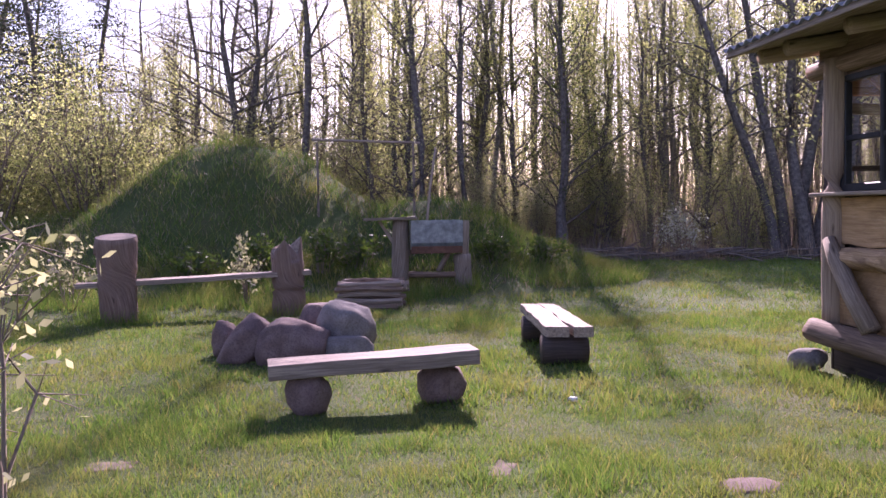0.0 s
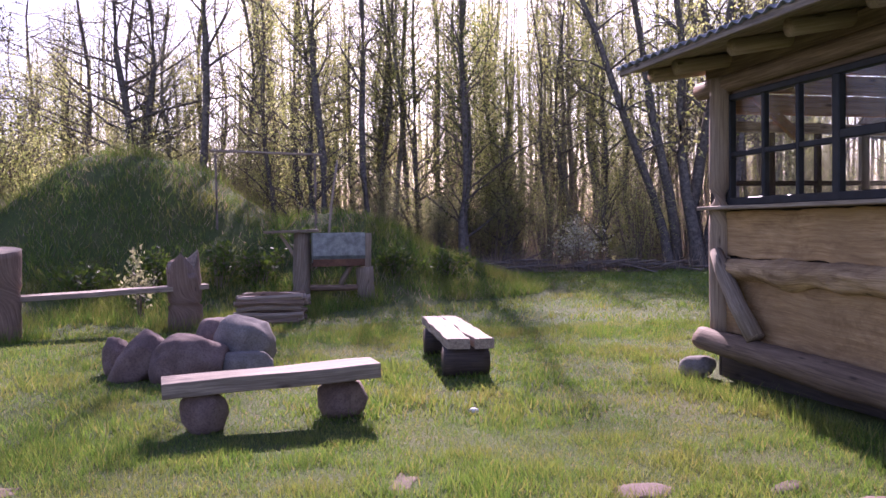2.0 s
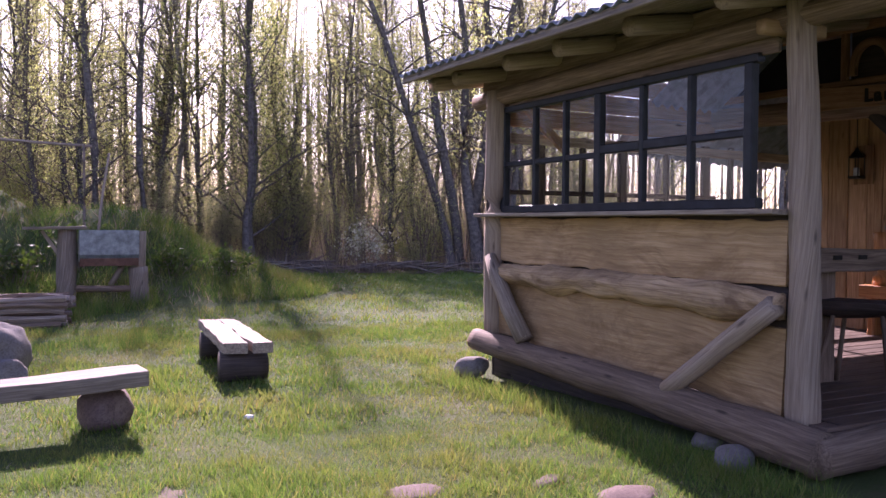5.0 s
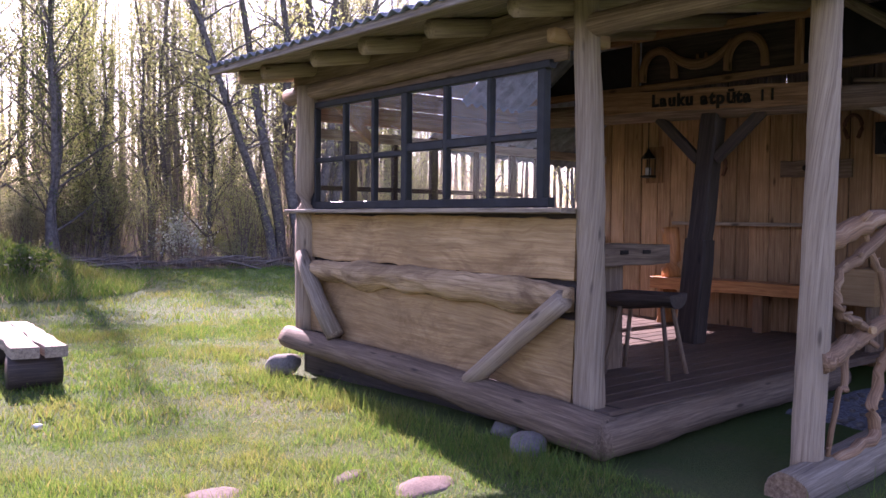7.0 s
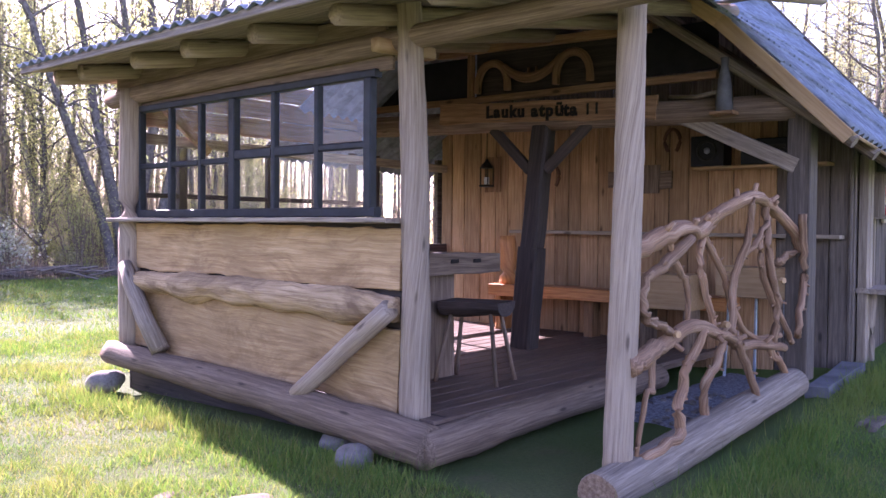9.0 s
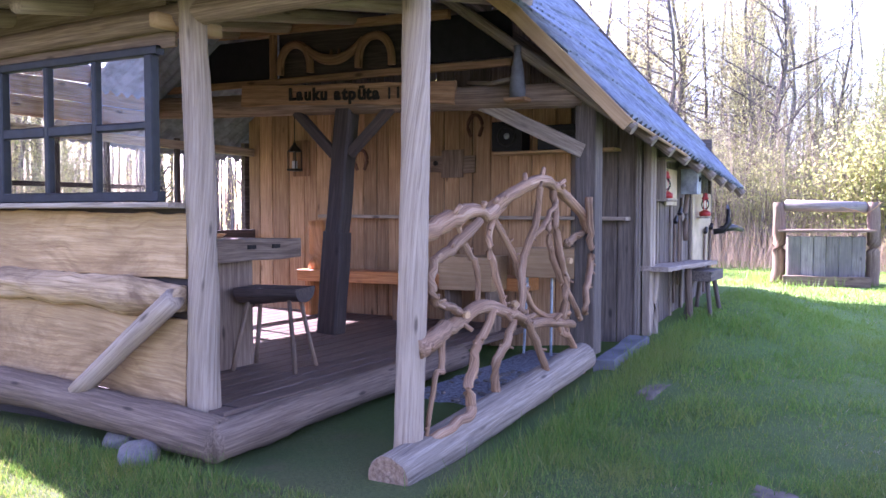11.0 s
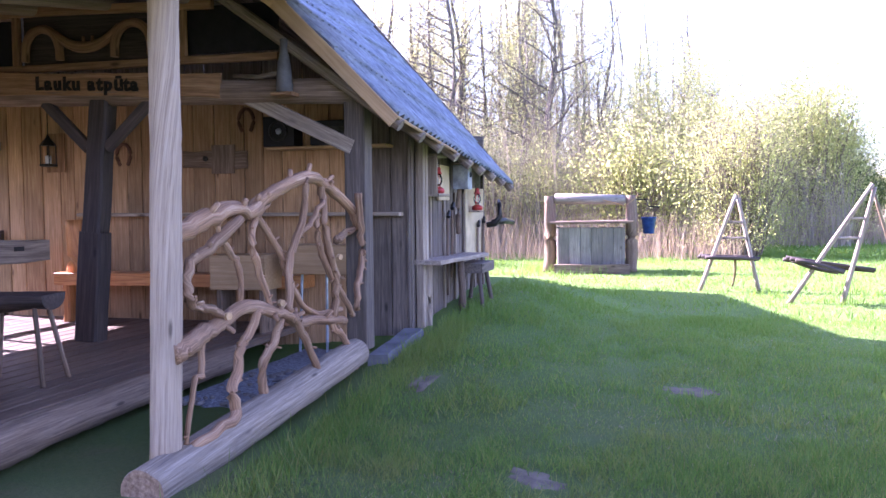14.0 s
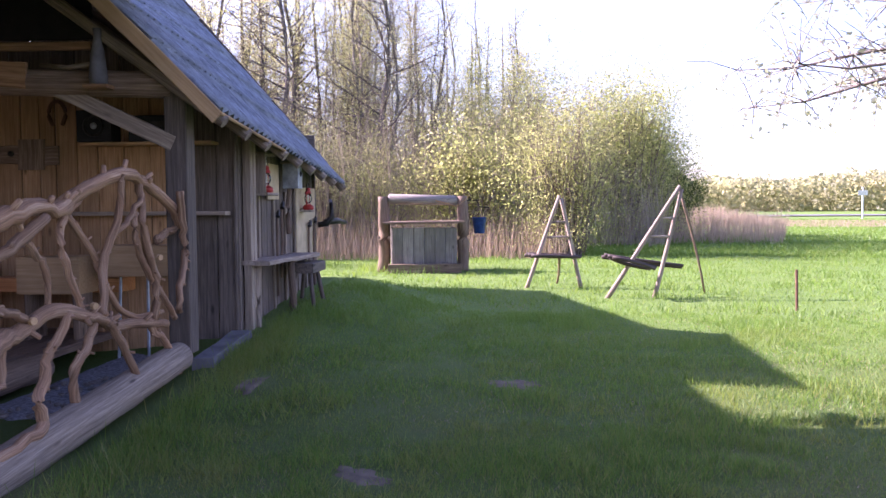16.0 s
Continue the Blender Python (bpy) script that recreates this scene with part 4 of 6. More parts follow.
# bench along the back wall, boxes and a rail
t = thing("wall_bench", at_hut(4.511, 3.1, 0.3), "varnished orange slab bench against the boards", "bench")
part("seat", board((0, -2.0, 0.49), (0, 1.05, 0.5), 0.4, 0.14, (1, 0, 0), 20, 0.03, 421), WOOD_ORANGE, t)
for y in (-1.7, -0.3):
    part("leg", box((0.05, y, 0.21), (0.2, 0.12, 0.42)), WOOD_BROWN, t)
part("carved_end", board((0, 0.93, 0.0), (0, 0.93, 0.43), 0.34, 0.09, (1, 0, 0), 12, 0.06, 424, None, 0.02), WOOD_ORANGE, t, "carved sunlit bench end")
t = thing("upright_log", at_hut(4.47, 3.95, 0.862), "short upright log on the bench", "log")
part("log", log((0, 0, 0), (0, 0.02, 0.6), 0.115, 0.105, 14, 6, 0.08, 0.01, 422), WOOD_ORANGE, t, "", True)
t = thing("backrest_rail", at_hut(4.697, 2.3, 1.5), "dark shelf rail across the back wall", "rail")
part("rail", board((0, -2.2, 0), (0, 1.75, 0.02), 0.18, 0.04, (1, 0, 0), 8, 0.006, 423), WOOD_GREY, t)
t = thing("wooden_box", at_hut(4.129, 1.62, 0.3), "pale square wooden box", "box")
part("side", box((0, 0, 0.62), (0.4, 0.62, 0.36)), WOOD_WARM, t)
for y in (-0.24, 0.24):
    part("leg", box((0, y, 0.22), (0.3, 0.06, 0.44)), WOOD_LOG, t)
t = thing("wooden_box", at_hut(4.232, 0.72, 0.1), "pale wooden crate with slim metal legs", "box")
part("side", box((0, 0, 0.95), (0.38, 0.75, 0.3)), WOOD_WARM, t)
for y in (-0.3, 0.0, 0.3):
    part("leg", tube(Mesh(), [(-0.12, y, 0), (-0.1, y * 0.9, 0.8)], [0.015, 0.015], 6), GALV, t)

# bar table and stool
t = thing("bar_table", at_hut(1.15, 2.9, 0.3), "high bar table with a thick weathered plank top", "table")
for k in range(4):
    part("top_plank", board((-0.78, -0.52 + 0.36 * k, 1.0), (0.74, -0.52 + 0.36 * k, 1.0), 0.35, 0.07, (0, 1, 0), 10, 0.012, 431 + k), WOOD_GREY, t)
part("apron", board((-0.8, -0.685, 0.955), (0.76, -0.685, 0.955), 0.17, 0.06, (0, 0, 1), 12, 0.012, 436), WOOD_LOG, t, "thick apron beam with mortises")
# black plates stand in for the shade inside the mortise holes
for x in (0.12, 0.42):
    part("mortise", box((x, -0.716, 0.98), (0.1, 0.012, 0.035)), LETTER, t, "black plate for a shaded mortise")
part("leg", board((0.05, -0.56, 0.0), (0.05, -0.56, 0.965), 0.42, 0.09, (1, 0, 0), 6, 0.01, 437), WOOD_LOG, t, "broad plank leg")
part("leg", box((0.6, 0.25, 0.48), (0.1, 0.1, 0.965)), WOOD_LOG, t)
part("leg", box((-0.66, 0.45, 0.48), (0.1, 0.1, 0.965)), WOOD_LOG, t)
part("leg", box((-0.6, -0.45, 0.48), (0.1, 0.1, 0.965)), WOOD_LOG, t)
t = thing("serving_tray", at_hut(1.35, 2.85, 1.342), "flat brown tray on the table", "tray")
part("tray", turned(Mesh(), [(0.02, 0.0), (0.2, 0.005), (0.24, 0.035), (0.23, 0.037), (0.19, 0.014)], 20), WOOD_ORANGE, t, "", True)

t = thing("bar_stool", at_hut(1.33, 2.0, 0.3, 14), "dark half-log bar stool on four splayed legs", "stool")
seat = Mesh()
ns = 10
vs, fs = [], []
for i in range(ns + 1):
    y = -0.27 + 0.54 * i / ns
    for j in range(9):
        a = math.pi * j / 8
        vs.append((-0.19 * math.cos(a), y, 0.66 - 0.15 * math.sin(a) ** 0.8 * (0.85 + 0.1 * math.sin(y * 9)) if 0 < j < 8 else 0.66))
fs = [(i * 9 + j, i * 9 + j + 1, (i + 1) * 9 + j + 1, (i + 1) * 9 + j) for i in range(ns) for j in range(8)] + [(i * 9 + 8, i * 9, (i + 1) * 9, (i + 1) * 9 + 8) for i in range(ns)]
fs += [tuple(range(8, -1, -1)), tuple(ns * 9 + j for j in range(9))]
part("seat", seat.add(vs, fs, [(p[1], p[0], p[2]) for p in vs]), WOOD_DARK, t, "dark half-round log seat")
for sx in (-1, 1):
    for sy in (-1, 1):
        part("leg", log((sx * 0.1, sy * 0.17, 0.6), (sx * 0.2, sy * 0.27, 0.0), 0.018, 0.021, 8, 4, 0.06, 0.004, 440 + sx * 2 + sy), WOOD_LOG, t, "", True)

# ---- things on the long wall ----
t = thing("lantern_shelf", at_hut(5.484, -0.06, 1.72), "open wooden niche with a white back", "shelf")
part("back", box((0, 0.03, 0.2), (0.42, 0.015, 0.44)), WHITE_PAINT, t)
part("bottom", box((0, -0.03, -0.015), (0.46, 0.16, 0.03)), WOOD_GREY, t)
part("top", box((0, -0.02, 0.43), (0.46, 0.14, 0.03)), WOOD_GREY, t)
part("side", box((-0.22, -0.02, 0.2), (0.03, 0.14, 0.42)), WOOD_GREY, t)
lantern(at_hut(5.498, -0.09, 1.724), "red enamel storm lantern in a wall niche", RED_PAINT, IRON)
t = thing("lantern_bracket", at_hut(7.401, -0.1, 1.52), "small wooden bracket on the wall", "bracket")
part("board", box((0, 0.02, -0.015), (0.2, 0.2, 0.025)), WOOD_GREY, t)
lantern(at_hut(7.401, -0.12, 1.52), "red enamel storm lantern on a bracket", RED_PAINT, IRON)
t = thing("nest_box", at_hut(6.483, -0.14, 1.78), "grey wooden nest box with an entrance hole", "nest box")
part("body", box((0, 0, 0.16), (0.2, 0.2, 0.3)), GALV, t)
part("roof", box((0, -0.02, 0.325), (0.27, 0.28, 0.025)), WOOD_GREY, t)
part("hole", ring(Mesh(), (0.0, -0.105, 0.19), 0.03, 0.008, "y"), BLACK_CLOTH, t)
part("entrance", box((0.102, 0, 0.19), (0.008, 0.08, 0.1)), BLACK_CLOTH, t)
part("stake", log((0.0, 0.05, -0.55), (0, 0.04, 0.02), 0.035, 0.03, 8, 5, 0.15, 0.03, 451), WOOD_LOG, t, "", True)
t = thing("wall_counter", at_hut(5.857, -0.17, 0.0), "grey oval plank shelf on the outer wall", "shelf")
part("top", board((-0.95, 0.06, 0.97), (1.0, -0.05, 0.95), 0.34, 0.05, (0, 1, 0), 12, 0.02, 452), WOOD_BENCH, t)
part("leg", log((0.15, -0.08, 0.0), (0.12, -0.06, 0.94), 0.045, 0.04, 8, 6, 0.1, 0.02, 453), WOOD_LOG, t, "", True)
part("leg", log((-0.75, 0.08, 0.0), (-0.75, 0.08, 0.94), 0.04, 0.04, 8, 6, 0.1, 0.02, 454), WOOD_GREY, t, "", True)
t = thing("milking_stool", at_hut(6.5, -0.3, 0.24), "low grey wooden stool on splayed legs", "stool")
part("seat", board((-0.32, 0.0, 0.58), (0.32, -0.02, 0.58), 0.3, 0.12, (0, 1, 0), 6, 0.01, 455), BOARD_OLD, t)
for sx in (-1, 1):
    for sy in (-1, 1):
        part("leg", log((sx * 0.2, sy * 0.08, 0.55), (sx * 0.3, sy * 0.16, 0.0), 0.028, 0.026, 8, 3, 0.05, 0, 456), BOARD_OLD, t, "", True)
t = thing("old_plough_arm", at_hut(8.277, -0.16, 1.3), "curved rusty tool hung on the corner", "tool")
part("hook", tube(Mesh(), [(0.0, 0.1, 0.0), (0.02, -0.02, 0.02), (0.0, -0.1, 0.12), (0.06, -0.08, 0.3), (0.18, -0.05, 0.36)], [0.04, 0.045, 0.04, 0.03, 0.02], 8, 0.1, 457), IRON, t, "", True)
part("bar", tube(Mesh(), [(0.0, 0.0, 0.04), (0.35, -0.1, 0.06), (0.8, -0.15, 0.02)], [0.04, 0.045, 0.03], 8, 0.2, 458), IRON, t, "", True)
for i, (u, z0, z1) in enumerate(((6.05, 0.5, 1.5), (6.25, 0.7, 1.6), (7.7, 0.5, 1.35), (8.05, 0.45, 1.4))):
    t = thing("tool_handle", at_hut(u, -0.05, z0), "thin wooden tool handle hung on the wall", "tool", "tools on the wall")
    part("handle", log((0, 0, 0), (0.03, 0, z1 - z0), 0.016, 0.018, 6, 6, 0.1, 0.01, 460 + i), WOOD_LOG, t, "", True)
    part("head", tube(Mesh(), [(-0.03, -0.02, z1 - z0 - 0.05), (0.03, -0.02, z1 - z0 + 0.02)], [0.03, 0.02], 6, 0.2, 3), IRON, t)

# stones under the sill log
for i, (u, v, s) in enumerate(((-0.2, 5.16, 0.15), (-0.28, 1.75, 0.14), (-0.08, 2.15, 0.11))):
    whole("foundation_stone", rock((s * 1.25, s, s * 0.75), 20 + i, 3), ROCK_PALE, at_hut(u, v, 0.02 if i else 0.1, 40 * i), "grey fieldstone under the log sill", "stone", "foundation stones", smooth=True)

# ---- fire place and benches ----
t = thing("plank_bench", pose(-0.26, 6.72, 0, 0, 0, 13.5), "thick silvered plank bench resting on two boulders", "bench")
part("seat", board((-0.79, 0, 0.345), (0.79, 0.0, 0.385), 0.36, 0.11, (0, 1, 0), 34, 0.022, 501), WOOD_BENCH, t, "cracked silvered plank")
for x, s in ((-0.5, (0.175, 0.16, 0.19)), (0.55, (0.21, 0.17, 0.165))):
    ob = part("boulder", rock(s, 31 + x, 3), ROCK, t, "dark boulder foot", True)
    ob.matrix_local = pose(x, -0.02 if x < 0 else 0.12, 0.14, 0, 0, 20)
t = thing("log_bench", pose(1.38, 9.3, 0, 0, 0, 3), "short split-log bench with a cracked grey top", "bench")
for x0, x1, w0, sd in ((-0.115, -0.09, 0.23, 511), (0.125, 0.1, 0.2, 512)):
    part("seat_half", board((x0 + 0.02, -0.95 + 0.05 * (sd % 2), 0.34), (x1, 1.0, 0.36), w0, 0.1, (1, 0, 0), 30, 0.03, sd), WOOD_BENCH, t, "cracked silvered slab")
for y in (-0.72, 0.72):
    part("foot", log((-0.22, y, 0.15), (0.22, y, 0.15), 0.155, 0.15, 12, 4, 0.06, 0, 513), WOOD_DARK, t, "dark short log foot", True)

for i, (x, y, z, s, rz, ry) in enumerate(((-2.12, 9.35, 0.14, (0.15, 0.16, 0.24), 10, -6), (-1.8, 8.95, 0.17, (0.2, 0.24, 0.36), 10, 38), (-1.27, 8.75, 0.18, (0.39, 0.3, 0.29), -5, 3), (-1.08, 9.5, 0.26, (0.3, 0.26, 0.31), 20, 0), (-0.78, 9.15, 0.22, (0.32, 0.32, 0.34), -25, 18), (-0.72, 8.75, 0.1, (0.26, 0.16, 0.2), 10, 0))):
    pale = i in (4, 5)
    whole("fire_boulder", rock(s, 41 + i * 1.3, 4, 0, 0.34 if pale else 0.2), ROCK_PALE if pale else ROCK, pose(x, y, z, 0, ry, rz), "rough grey granite boulder round the fireplace" if pale else "large pinkish-grey granite boulder round the fireplace", "boulder", "boulders round the fireplace", smooth=True)

t = thing("stump_bench", pose(-4.45, 12.35, 0, 0, 0, 0), "long plank bench notched through two upright log stumps", "bench")
def stump(at, h, r0, r1, tilt, seed, label, jag=0.0):
    """An upright log whose sawn top slopes towards the yard."""
    m = log((at[0], at[1], -0.05), (at[0] - 0.02, at[1], h), r0, r1, 26, 16, 0.09, 0.02, seed)
    top = [k for k, q in enumerate(m.v) if q[2] > h - 0.12]
    for k in top:
        x, y, z = m.v[k]
        m.v[k] = (x, y, z + (y - at[1]) * tilt + jag * noise.noise((x * 9, y * 9, seed)))
    ob = part("stump", m, WOOD_STUMP, t, label, True)
    rim = m.v[-26:]
    c = Vector((0, 0, 0))
    for q in rim:
        c += Vector(q) / 26
    d = Mesh()
    d.add([c + Vector((0, 0, 0.008))] + [c + (Vector(q) - c) * k + Vector((0, 0, 0.006)) for k in (0.5, 0.97) for q in rim], [(0, 1 + i, 1 + (i + 1) % 26) for i in range(26)] + [(1 + i, 27 + i, 27 + (i + 1) % 26, 1 + (i + 1) % 26) for i in range(26)])
    part("sawn_top", d, WOOD_BENCH, ob, "pale sawn top")
    return ob


stump((0, 0), 1.22, 0.255, 0.285, 0.2, 521, "thick upright log stump")
part("knot", rock((0.07, 0.06, 0.12), 7, 3), WOOD_STUMP, t, "", True).matrix_local = pose(-0.26, -0.08, 1.05)
part("seat", board((-0.6, -0.06, 0.53), (2.55, 1.0, 0.62), 0.42, 0.07, (-0.3, 1, 0), 26, 0.02, 523), WOOD_BENCH, t, "sun-bleached plank")
stump((2.25, 0.85), 1.0, 0.25, 0.235, 0.1, 524, "upright log stump with a jagged top", 0.3)

t = thing("firewood_pile", pose(-1.0, 13.95, 0), "low pile of split grey firewood", "firewood")
rr = random.Random(9)
for lay in range(5):
    for k in range(6):
        y = -0.35 + k * 0.17 + rr.uniform(-0.04, 0.04)
        part("split_log", log((-0.5 + rr.uniform(-0.08, 0.08), y, 0.05 + lay * 0.085), (0.5 + rr.uniform(-0.1, 0.08), y + rr.uniform(-0.06, 0.06), 0.05 + lay * 0.085 + rr.uniform(-0.02, 0.03)), rr.uniform(0.035, 0.06), rr.uniform(0.03, 0.055), 6, 5, 0.2, 0.04, 540 + lay * 7 + k), WOOD_BENCH if (lay + k) % 3 else WOOD_LOG, t)

t = thing("log_grill", pose(-0.08, 16.4, 0, 0, 0, 6), "log-legged garden grill with a metal trough", "grill")
part("leg", log((-0.62, 0, -0.05), (-0.6, 0, 1.38), 0.17, 0.155, 12, 8, 0.07, 0.01, 561), WOOD_GREY, t, "", True)
part("leg", log((0.6, 0, -0.05), (0.56, 0, 0.72), 0.16, 0.17, 12, 6, 0.07, 0.01, 562), WOOD_GREY, t, "", True)
part("post", board((0.62, 0, 0.7), (0.64, 0, 1.36), 0.12, 0.06, (1, 0, 0), 3, 0.005, 563), WOOD_GREY, t)
part("shelf", board((-1.3, 0.0, 1.4), (-0.3, 0, 1.42), 0.5, 0.05, (0, 1, 0), 6, 0.02, 564), WOOD_GREY, t, "grey side shelf")
part("strut", board((-1.0, 0, 1.36), (-0.74, 0, 0.95), 0.06, 0.04, (1, 0, 1), 2), WOOD_GREY, t)
part("crossbar", log((-0.6, 0.0, 0.36), (0.6, 0, 0.34), 0.06, 0.055, 8, 6, 0.08, 0.02, 565), WOOD_LOG, t, "", True)
part("strut", log((0.1, 0, 0.4), (0.3, 0, 0.75), 0.05, 0.05, 8, 3, 0.08, 0, 566), WOOD_GREY, t, "", True)
tr = Mesh()
prof = [(-0.3, 1.36), (-0.25, 0.95), (-0.16, 0.82), (0.16, 0.82), (0.25, 0.95), (0.3, 1.36)]
vs = [(x, y, z) for x in (-0.42, 0.55) for y, z in prof] + [(x, y * 0.95, z + 0.012) for x in (-0.41, 0.54) for y, z in prof]
fs = [(i, i + 1, 7 + i, 6 + i) for i in range(5)] + [(12 + 6 + i, 12 + 7 + i, 13 + i, 12 + i) for i in range(5)] + [(5, 4, 3, 2, 1, 0), (6, 7, 8, 9, 10, 11)]
part("trough", tr.add(vs, fs), GALV, t, "galvanised fire trough")
part("rusty_base", box((0.065, 0.0, 0.82), (0.96, 0.42, 0.14)), RUST, t, "rust-red trough base")
part("pole", log((-0.1, 0.1, 1.3), (0.1, 0.25, 2.75), 0.028, 0.02, 6, 5, 0.06, 0.03, 567), WOOD_BENCH, t, "pale leaning pole", True)
t = thing("drying_pole", pose(-1.55, 18.8, 0), "thin horizontal pole on forked sticks", "pole")
part("pole", log((-1.2, 0, 3.14), (1.15, 0.2, 3.05), 0.035, 0.03, 6, 8, 0.08, 0.03, 568), WOOD_BENCH, t, "", True)
for x in (-1.1, 1.0):
    part("stick", log((x, 0.1, 0.9), (x, 0.1, 3.08), 0.03, 0.025, 6, 5, 0.08, 0.02, 569), BARK_TWIG, t, "", True)

# ---- well, easels, stake ----
WELL = pose(21.0, 4.82, 0, 0, 0, -73)
t = thing("well", WELL, "concrete draw well with a windlass roller on two posts", "well")
for x in (-0.95, 0.95):
    part("post", log((x, 0, -0.05), (x, 0, 1.8), 0.15, 0.13, 12, 14, 0.22, 0.03, 581 + int(x)), WOOD_LOG, t, "", True)
part("shaft_core", box((0, 0.1, 0.52), (1.44, 1.2, 1.04), None, 0.04), CONCRETE, t)
for k in range(6):
    part("shaft_plank", board((-0.625 + 0.25 * k, -0.53, 0.02), (-0.625 + 0.25 * k, -0.53, 1.06), 0.243, 0.05, (1, 0, 0), 8, 0.008, 571 + k), WOOD_WELL, t, "grey stained upright plank")
    part("shaft_plank", board((0.745, -0.42 + 0.21 * k, 0.02), (0.745, -0.42 + 0.21 * k, 1.06), 0.205, 0.05, (0, 1, 0), 8, 0.008, 671 + k), WOOD_WELL, t, "grey stained upright plank")
    part("shaft_plank", board((-0.745, -0.42 + 0.21 * k, 0.02), (-0.745, -0.42 + 0.21 * k, 1.06), 0.205, 0.05, (0, 1, 0), 8, 0.008, 771 + k), WOOD_WELL, t, "grey stained upright plank")
part("step", board((-0.85, -0.68, 0.11), (0.85, -0.68, 0.11), 0.22, 0.2, (0, 0, 1), 12, 0.02, 578), WOOD_LOG, t, "mossy sill beam")
for i in range(7):
    part("lid_board", board((-0.95 + 0.05 * (i % 2), -0.6 + i * 0.2, 1.17), (0.95, -0.6 + i * 0.2, 1.19), 0.19, 0.05, (0, 1, 0), 6, 0.02, 582 + i), WOOD_LOG, t)
part("roller", tube(Mesh(), [(-0.84, 0, 1.74), (-0.8, 0, 1.74), (0.8, 0, 1.7), (0.84, 0, 1.7)], [0.06, 0.125, 0.12, 0.06], 14, 0.06, 590), WOOD_WELL, t, "grey-blue windlass roller", True)
part("crank", tube(Mesh(), [(0.84, 0, 1.7), (1.3, 0, 1.7), (1.36, 0, 1.54), (1.6, 0, 1.52)], [0.018] * 4, 6), IRON, t)
part("rope", tube(Mesh(), [(0.3, -0.13, 1.7), (0.6, -0.14, 1.62), (0.8, -0.13, 1.55), (0.95, -0.13, 1.66), (1.1, -0.15, 1.8)], [0.012] * 5, 6), WOOD_WARM, t)
t = thing("bucket", WELL @ pose(1.36, -0.02, 0.9), "dark blue plastic bucket hanging on the well crank", "bucket")
part("pail", turned(Mesh(), [(0.12, 0), (0.125, 0.005), (0.17, 0.36), (0.182, 0.37), (0.182, 0.39), (0.165, 0.39), (0.12, 0.02)], 18), BLUE_PLASTIC, t, "", True)
part("handle", tube(Mesh(), [(-0.175, 0, 0.37), (-0.1, 0, 0.55), (0, 0, 0.6), (0.1, 0, 0.55), (0.175, 0, 0.37)], [0.006] * 5, 6), IRON, t)


def easel(m, label, wide, h, lean_x, seed, rear=None):
    t = thing("ladder_rack", m, label, "rack", "pole racks on the lawn")
    apex = (lean_x, 0, h)
    L, R = (-wide / 2, 0, -0.04), (wide / 2, 0, -0.04)
    part("leg", log(L, apex, 0.042, 0.032, 8, 8, 0.06, 0.012, seed), WOOD_BENCH, t, "", True)
    part("leg", log(R, (apex[0] + 0.04, 0.02, h - 0.05), 0.042, 0.032, 8, 8, 0.06, 0.012, seed + 1), WOOD_BENCH, t, "", True)
    for k in (0.56, 0.72):
        a, b = Vector(L).lerp(Vector(apex), k), Vector(R).lerp(Vector(apex), k)
        part("rung", log(a, b, 0.024, 0.024, 6, 3, 0.05, 0, seed + 3), WOOD_BENCH, t, "", True)
    part("rear_leg", log(rear or (0.25, 0.9, -0.04), (apex[0], 0.03, h * (0.97 if rear else 0.35)), 0.02, 0.026, 6, 5, 0.06, 0.03, seed + 4), WOOD_LOG, t, "", True)
    for k in range(6):
        y = -0.25 + 0.1 * k
        z = 0.6 + 0.02 * math.sin(k * 2.1)
        a = 0.44 * wide + 0.05 * math.sin(k * 1.7)
        tl = 0.1 if rear else 0.02
        part("slat", log((-a, y, z + tl), (a + (0.6 if rear and k > 3 else 0), y + 0.05, z - tl), 0.036, 0.03, 6, 5, 0.1, 0.03, seed + 10 + k), WOOD_DARK, t, "dark weathered slat", True)
    return t


easel(pose(17.33, 1.33, 0, 0, 0, -72), "A-shaped pole ladder rack with a slatted shelf", 1.06, 1.74, 0.11, 600)
easel(pose(15.6, -0.1, 0, 0, 0, -72), "leaning A-shaped pole rack with a rear prop", 0.82, 1.86, 0.85, 620, (1.5, 0.5, -0.04))
t = thing("rusty_stake", pose(14.2, -2.47, 0), "thin rusty iron stake in the grass", "stake")
part("stake", tube(Mesh(), [(0, 0, -0.1), (0.02, 0.01, 0.6)], [0.02, 0.02], 8, 0.05, 1), RUST, t)

# flat stones and bare soil in the lawn
for i, (x, y, rx, ry) in enumerate(((1.92, 4.8, 0.22, 0.15), (3.05, 4.4, 0.26, 0.14), (2.75, 4.75, 0.16, 0.08))):
    whole("flat_stone", rock((rx, ry, 0.05), 70 + i, 3), ROCK, pose(x, y, -0.015, 0, 0, 20 * i), "flat worn stone sunk in the lawn", "stone", smooth=True)
for i, (x, y, rx, ry) in enumerate(((8.41, 0.8, 0.42, 0.3), (7.69, 2.9, 0.5, 0.2), (5.76, 1.3, 0.45, 0.22), (-1.7, 5.3, 0.25, 0.18), (0.63, 5.15, 0.3, 0.13), (4.6, 18.5, 0.5, 0.3), (3.9, 2.3, 0.8, 0.5))):
    patch(x, y, rx, ry, SOIL, 80 + i, "patch of bare trodden soil in the grass")
whole("white_pebble", rock((0.04, 0.035, 0.02), 3, 2), WHITE_PAINT, pose(1.28, 6.92, 0.02), "small white pebble on the lawn", "pebble", smooth=True)

# ---- plants ----
rng = np.random.default_rng(7)


